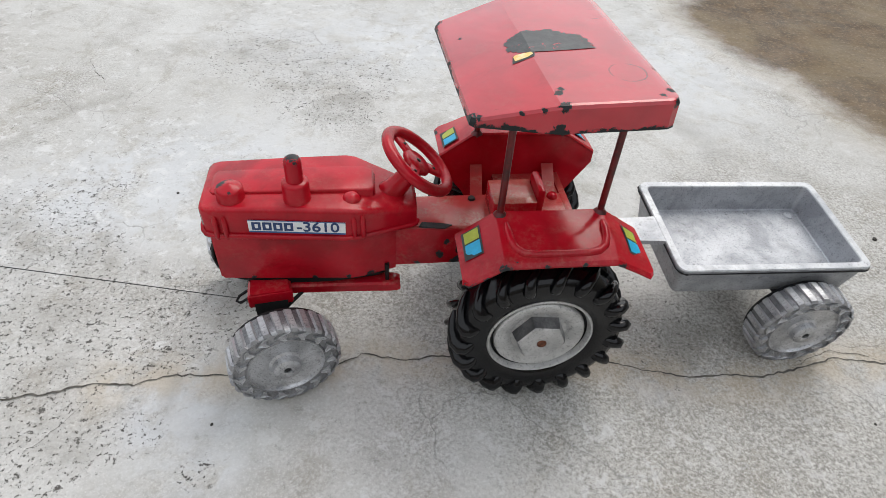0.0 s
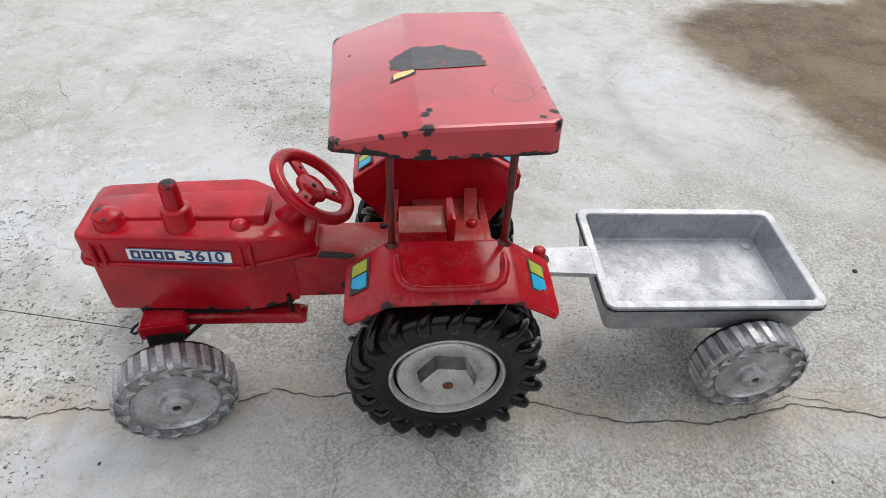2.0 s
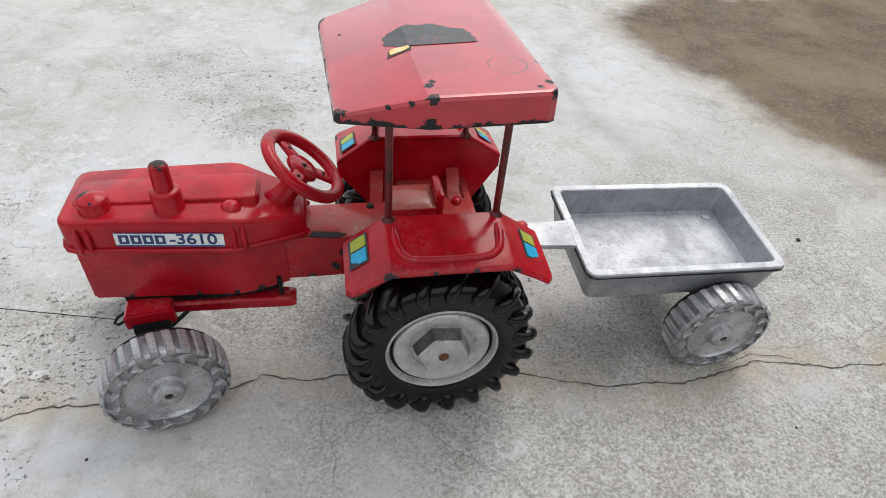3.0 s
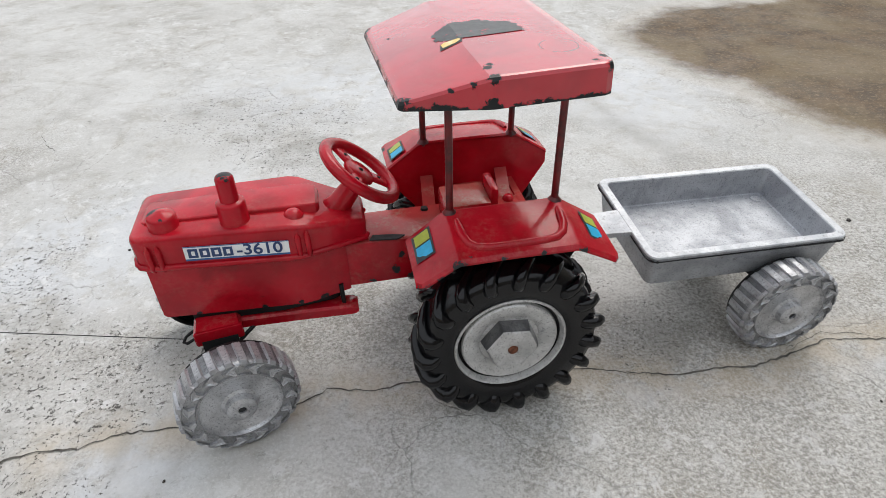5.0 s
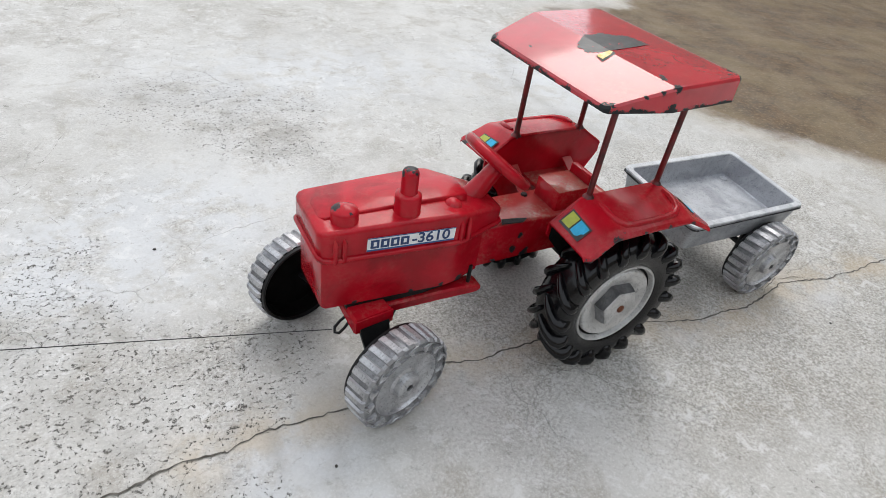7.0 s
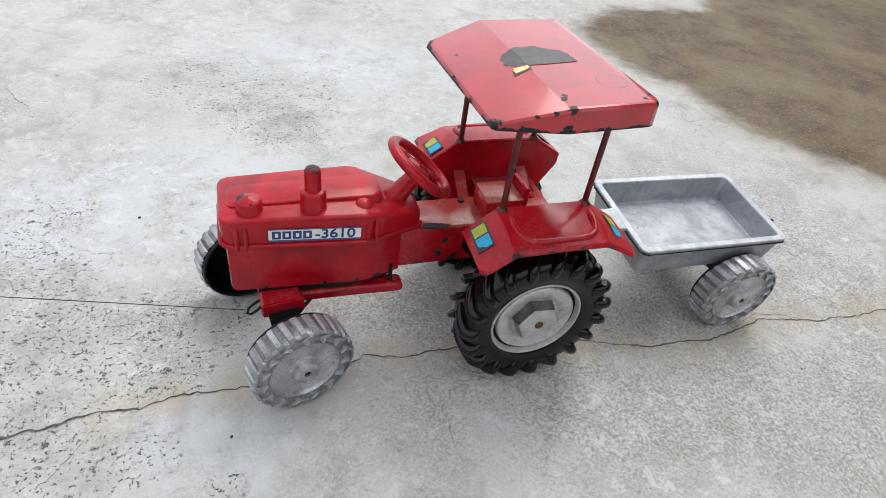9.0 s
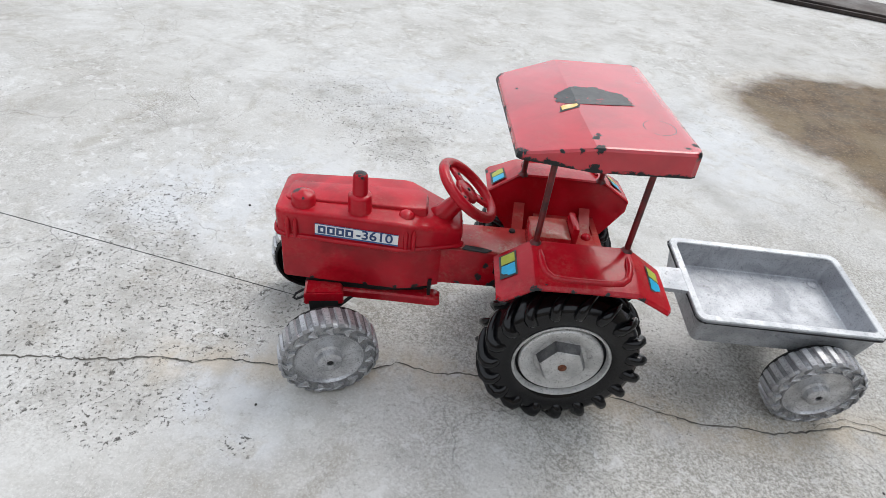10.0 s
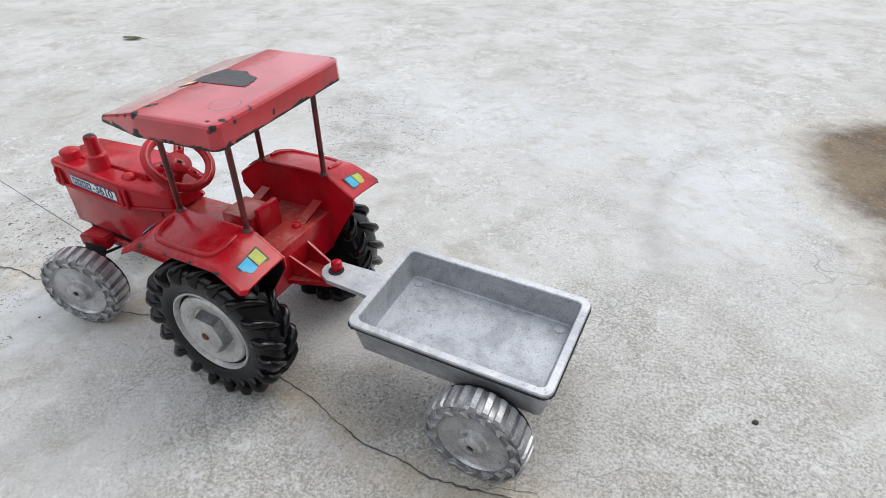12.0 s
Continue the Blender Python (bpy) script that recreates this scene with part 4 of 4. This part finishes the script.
def cast_wheel(parent):
    """Hollow cast wheel: ribbed tread, arrow relief round the face, central boss, open on its inner side (+y)."""
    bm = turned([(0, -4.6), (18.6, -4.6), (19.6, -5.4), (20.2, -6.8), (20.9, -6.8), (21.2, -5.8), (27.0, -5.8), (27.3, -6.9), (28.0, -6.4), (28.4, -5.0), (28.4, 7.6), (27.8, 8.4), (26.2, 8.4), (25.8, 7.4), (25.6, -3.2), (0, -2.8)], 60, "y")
    # ring behind the arrows: grime, with recess shade put into its colour
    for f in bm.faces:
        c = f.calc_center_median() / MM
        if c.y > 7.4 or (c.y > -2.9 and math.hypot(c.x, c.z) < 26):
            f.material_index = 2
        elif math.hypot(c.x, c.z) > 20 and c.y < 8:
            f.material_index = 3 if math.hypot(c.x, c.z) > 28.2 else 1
    ob = part("cast_wheel", bm, [CAST, GRIME_SHADE, HOLLOW, TREAD], parent, "silver-painted hollow cast wheel with ribbed tread", 40)
    n, shared = 26, {}

    def repeat(name, make, a):
        """Pieces round the rim share one mesh."""
        if name in shared:
            piece = new(name, shared[name].data)
            piece.parent = ob
        else:
            piece = shared[name] = part(name, make(), CAST, ob, "", 40)
        piece.matrix_basis = pose(0, 0, 0, 0, -math.degrees(a), 0)

    def rib():
        rings = []
        for y, high, skew in ((-7.0, -0.2, 0.0), (-6.0, 1.1, 0.01), (0.0, 1.4, 0.03), (6.8, 1.3, 0.05), (8.0, 0.2, 0.055)):
            ring = []
            for u, w in ((-0.086, -0.8), (-0.052, high), (0.052, high), (0.086, -0.8)):
                b = u + skew
                ring.append(Vector(((28.4 + w) * math.cos(b), y, (28.4 + w) * math.sin(b))) * MM)
            rings.append(ring)
        return loft(rings)

    def arrow():
        def pt(r, b, y):
            return Vector((r * math.cos(b), y, r * math.sin(b))) * MM
        leaf = [(27.6, -0.15), (24.6, -0.06), (21.2, -0.10), (21.0, -0.02), (23.6, 0.10), (24.4, 0.19), (25.2, 0.11), (27.4, -0.04)]
        return loft([[pt(r, b, -5.2) for r, b in leaf], [pt(24.6 + (r - 24.6) * 0.90, b * 0.88, -7.4) for r, b in leaf], [pt(24.6 + (r - 24.6) * 0.72, b * 0.68, -7.5) for r, b in leaf], [pt(24.6 + (r - 24.6) * 0.5, b * 0.45, -6.9) for r, b in leaf]])

    for k in range(n):
        repeat("rib", rib, 2 * math.pi * k / n)
    for k in range(15):
        repeat("arrow", arrow, 2 * math.pi * k / 15)
    part("boss", turned([(2.0, -6.0), (2.1, -9.6), (3.0, -9.8), (6.2, -9.6), (7.2, -9.0), (7.8, -5.6), (9.2, -4.6)], 28, "y"), CAST, ob, "", 40)
    part("axle_end", turned([(0, -9.0), (1.9, -8.8), (2.1, -6)], 12, "y"), TIP_BLACK, ob, "", 40)
    # lines the wheel's hollow in matt black
    part("inside", turned([(0, -2.4), (25.2, -2.8), (25.4, 7.2), (25.0, 7.2), (24.6, -2.2), (0, -1.8)], 40, "y"), HOLLOW, ob, "black lining of the hollow inside")
    part("inner_rim", turned([(27.9, 7.8), (28.0, 8.6), (27.7, 10.0), (27.0, 10.4), (26.4, 10.0), (26.2, 8.0)], 48, "y"), IRON, ob, "black inner edge of the wheel", 40)
    return ob


STEER = 15.0
steered = pose(-0.1485, -0.001, 0.0300, 0, 0, STEER)
cast_wheel(tractor).matrix_basis = steered @ pose(0, -0.0495, 0, 0, 8, 0)
cast_wheel(tractor).matrix_basis = steered @ pose(0, 0.0510, 0, 0, 40, 180)

# front axle: folded red channel with black legs, steering bar, hook
def channel(y, low, w):
    """A ring across the folded axle: a flat top with turned-down sides, in mm."""
    return [Vector(p) * MM for p in ((-w, y, low), (-w, y, 55.8), (-w + 1.6, y, 57.8), (w - 1.6, y, 57.8), (w, y, 55.8), (w, y, low), (w - 1.6, y, low), (w - 1.8, y, 55.4), (-w + 1.8, y, 55.4), (-w + 1.6, y, low))]


axle = part("front_axle", loft([channel(y, low, w) for y, low, w in ((-26.5, 49.6, 11.2), (-26.0, 48.8, 11.8), (-14, 51.0, 11.2), (0, 53, 10), (14, 51.0, 11.2), (26.0, 48.8, 11.8), (26.5, 49.6, 11.2))]), BODY_RED, tractor, "folded red sheet-metal front axle, steered aside", 30, pose(-0.1455, -0.001, 0, 0, 0, 8.0))
for side in (-1, 1):
    bm = bmesh.new()
    box(bm, -11.4, 11.4, side * 26.4 - 0.7, side * 26.4 + 0.7, 48.6, 57.0, 0.5)
    part("end_plate", bm, BODY_RED, axle, "", 40)
    leg = [[Vector((u, side * y + v, z)) * MM for u, v in ((-w, -1.2), (w, -1.2), (w, 1.2), (-w, 1.2))] for y, z, w in ((24.0, 57, 9.0), (27.0, 48, 8.6), (35.5, 30, 6.5), (36.5, 25.5, 4.0))]
    part("axle_leg", loft(leg), IRON, axle, "blackened iron leg", 40)
    part("stub", tube([(-2, side * 33, 30), (-6, side * 50, 30)], 2.2, 12), IRON, axle, "", 60)
    part("rod", tube([(5, side * 28, 44), (24, side * 15, 51), (40, side * 6, 57)], 1.1, 10), IRON, axle, "thin iron steering rod", 60)
part("subframe", slab([(-154, -17.4, 55), (-110, -17.8, 55), (-84, -14.5, 55), (-78, -11, 55), (-78, 11, 55), (-84, 14.5, 55), (-110, 17.8, 55), (-154, 17.4, 55)], 8.0), IRON, tractor, "blackened frame rail under the engine", 40)
rings = [[Vector(p) * MM for p in ((x, y - 4.5, z - h), (x, y - 5, z + 0.6 * h), (x, y - 4, z + h), (x, y + 4, z + h), (x, y + 5, z + 0.6 * h), (x, y + 4.5, z - h))] for x, y, z, h in ((-146, -15, 52.0, 3.0), (-100, -14.6, 50.8, 3.2), (-77, -15, 50.2, 3.2), (-73.5, -15, 50.0, 2.8), (-71.6, -15, 49.8, 1.4))]
bar = part("steering_bar", loft(rings), BODY_RED, tractor, "long red steering bar under the body", 35)
part("bolt", tube([(-79, -16.5, 66), (-79, -16.5, 58), (-78.6, -16, 51)], 1.2, 10), IRON, bar, "", 60)
part("rod", tube([(-132, 10, 58), (-95, 12, 59), (-88, 13, 62)], 1.3, 10), IRON, tractor, "thin iron steering rod", 60)
hook = [(-147, -18, 54), (-152, -19, 50), (-156, -21, 47), (-159.5, -22.4, 45.8), (-161.5, -21.4, 46), (-160.5, -18.6, 47), (-157, -16.6, 48.4), (-152, -15.6, 51), (-147, -15, 54)]
part("hook", tube(hook, 0.8, 8), IRON, tractor, "bent wire hook", 60)

# hitch at the back
for y in (-9.0, 9.0):
    part("gusset", slab([(26, y, 81), (26, y, 66), (34, y * 0.95, 66), (49, y * 0.75, 67.4), (49, y * 0.75, 68.4)], 1.5), RUBBED_RED, tractor, "red triangular hitch brace")
part("hitch_plate", slab([(26, -16, 63.4), (40, -11, 63.4), (56, -6, 63.4), (60, 0, 63.4), (56, 7, 63.4), (40, 11, 63.4), (26, 16, 63.4)], 2.8), RUBBED_RED, tractor, "red hitch plate", 30)
part("hitch_pin", tube([(53.5, 0.5, 63), (53.5, 0.5, 70), (53.5, 0.5, 73)], [2.2, 2.2, 2.2], 14), IRON, tractor, "", 60)
part("pin_head", turned([(0, 7.4), (2.4, 7.1), (3.4, 6.2), (3.6, 0.4), (3.2, 0)], 18), BODY_RED, tractor, "red hitch pin head", 50, pose(0.0535, 0.0005, 0.0715))

# ---- trailer ----
TW, TL, TD = 75.5, 121.0, 23.5
trailer = thing("toy_trailer", pose(0.0832, -0.0247, 0.0, 0, 0, 3.2) @ pose(0, 0, 0, 1.5, 1.0, 0), "silver-painted cast toy trailer with open box, hitched behind the tractor", "toy trailer")


def rounded(x0, x1, y0, y1, z, r, n=5):
    pts = []
    for cx, cy, a0 in ((x1 - r, y1 - r, 0), (x0 + r, y1 - r, 90), (x0 + r, y0 + r, 180), (x1 - r, y0 + r, 270)):
        for i in range(n):
            a = radians(a0 + 90 * i / (n - 1))
            pts.append(Vector((cx + r * math.cos(a), cy + r * math.sin(a), z)) * MM)
    return pts


top = 71.0
rings = [rounded(a, TL - a, a, TW - a, z, r) for a, z, r in (
    (6.0, top - TD, 3.5), (5.0, top - TD + 0.8, 4), (1.6, top - 3.4, 5), (0.3, top - 3.0, 6), (0.0, top - 0.8, 6))]
tray = part("tray", loft(rings, True, None, False), BED, trailer, "grey-silver cast tray sides", 40)
bm = bmesh.new()
bm.faces.new([bm.verts.new(p) for p in rounded(6.0, TL - 6.0, 6.0, TW - 6.0, top - TD, 3.5)])
part("underside", bm, BED, trailer)
rings = [rounded(a, TL - a, a, TW - a, z, r) for a, z, r in ((0.0, top - 0.8, 6), (0.5, top, 5.6), (4.4, top, 3.6), (4.9, top - 0.7, 3.4))]
part("lip", loft(rings, True, None, False), LIP, trailer, "bright worn rim", 40)
rings = [rounded(a, TL - a, a, TW - a, z, r) for a, z, r in ((4.9, top - 0.7, 3.4), (8.2, top - TD + 7.2, 2.6), (8.8, top - TD + 6.6, 2.4))]
bm = loft(rings, True, None, False)
part("inner_sides", bm, BED, trailer, "", 25)
bm = bmesh.new()
bm.faces.new([bm.verts.new(p) for p in rounded(8.8, TL - 8.8, 8.8, TW - 8.8, top - TD + 6.6, 2.4)])
part("bed", bm, BED, trailer, "grainy silver tray bottom", 40)
for x, y in ((14, TW - 14), (TL - 14, TW - 14)):
    part("rivet", turned([(3.2, 0.0), (3.0, 0.5), (2.2, 0.6), (1.9, 0.2), (0, 0.2)], 20), BED, trailer, "", 50, pose(x * MM, y * MM, (top - TD + 6.65) * MM))
rim_path = rounded(-0.1, TL + 0.1, -0.1, TW + 0.1, top - 2.7, 6, 9)
bm = tube([tuple(v / MM for v in p) for p in rim_path + rim_path[:1]], [0.2 + 1.0 * abs(noise.noise((k * 0.9, 2.2, 0))) for k in range(len(rim_path) + 1)], 6)
part("worn_edge", bm, TIP_BLACK, trailer, "dark chipped lower edge of the rim")
# tongue with round eye
yc = TW / 2 - 4.0
tong = [(2, yc - 10.5), (-4, yc - 10.0), (-20, yc - 9.2), (-30, yc - 9.0)]
eye_c = (-28.6, yc + 0.6)
arc = [(eye_c[0] + 9.0 * math.cos(radians(a)), eye_c[1] + 9.0 * math.sin(radians(a))) for a in range(255, 100, -15)]
outline = tong + arc + [(-30, yc + 9.0), (-20, yc + 9.2), (-4, yc + 10.0), (2, yc + 10.5)]
part("tongue", slab([(x, y, top - 3.2) for x, y in reversed(outline)], 3.0), LIP, trailer, "flat silver tongue with a round eye", 40)
part("eye", turned([(4.6, 0.05), (4.9, 0.35), (3.6, 0.4), (0, 0.3)], 20), TIP_BLACK, trailer, "", None, pose(eye_c[0] * MM, eye_c[1] * MM, (top - 0.3) * MM))
# the casting sits askew on its axle, its far side higher
for ob in list(trailer.children):
    ob.data.transform(ob.matrix_basis.inverted() @ Matrix(((1, 0, 0, 0), (0, 1, 0, 0), (-0.008, 0.055, 1, -0.0018), (0, 0, 0, 1))) @ ob.matrix_basis)
# axle and wheels
ax, az = 86.5, 29.9
for y, turn in ((-9.0, 0), (TW + 9.0, 180)):
    w = cast_wheel(trailer)
    w.matrix_basis = pose(ax * MM, y * MM, az * MM, 0, 20 + turn * 0.3, turn)
part("axle", tube([(ax, -6, az), (ax, TW + 8, az)], 2.4, 12), IRON, trailer, "", 60)
for y in (9.0, TW - 9.0):
    bm = bmesh.new()
    box(bm, ax - 9, ax + 9, y - 1.2, y + 1.2, az - 5, top - TD + 0.2, 0.6)
    part("bracket", bm, IRON, trailer, "blackened axle bracket", 40)

# ---- dark plank at the far edge of the yard ----
plank = thing("plank", pose(0.609, 1.161, 0.0, 0, 0, -20.5), "dark brown weathered plank lying flat on the concrete", "plank")
bm = bmesh.new()
box(bm, -60, 900, 0, 130, 0.5, 14, 2)
part("board", bm, PLANK, plank, "", 40)
bm = bmesh.new()
box(bm, -60, 900, -9, 0.5, 0.5, 9, 1.5)
part("edge_strip", bm, PLANK, plank, "", 40)

# ---- pull cord ----
# taut from the hook to the added, unseen west wall
start, end = Vector((-160.5, -24.0, 45.5)), Vector((-6004, -24, 1287))
pts = [start.lerp(end, (i / 40) ** 2) - Vector((0, 0, 30 * math.sin(math.pi * i / 40) * (i / 40) ** 2)) for i in range(41)]
bm = tube([tuple(p) for p in pts], 0.24, 6)
tagged(part("pull_cord", bm, THREAD, None, "", 60), "thin dark cord tied to the tractor's hook", "cord")

# ---- dry leaf ----
bm = bmesh.new()
leaf_rows = []
for i in range(9):
    u = i / 8
    w = 7.5 * math.sin(math.pi * min(1.0, 0.04 + 0.96 * u)) ** 0.8 + 0.2
    bend = 5.0 * (u - 0.5) ** 2 + 0.6
    leaf_rows.append([Vector(((u - 0.5) * 34, v * w, bend + 2.2 * abs(v) ** 1.5)) * MM for v in (-1, -0.5, 0, 0.5, 1)])
loft(leaf_rows, False, bm)
bmesh.ops.solidify(bm, geom=bm.faces[:], thickness=0.0004)
leaf = thing("dry_leaf", pose(-0.736, 0.434, 0.0004, 0, 0, 20), "curled dry olive-brown leaf lying on the concrete", "leaf")
part("blade", bm, DRY, leaf, "", 60)
part("stalk", tube([(17, 0, 1.9), (22, 1, 1.2), (27, 3, 0.8)], [0.7, 0.5, 0.4], 6), DRY, leaf)
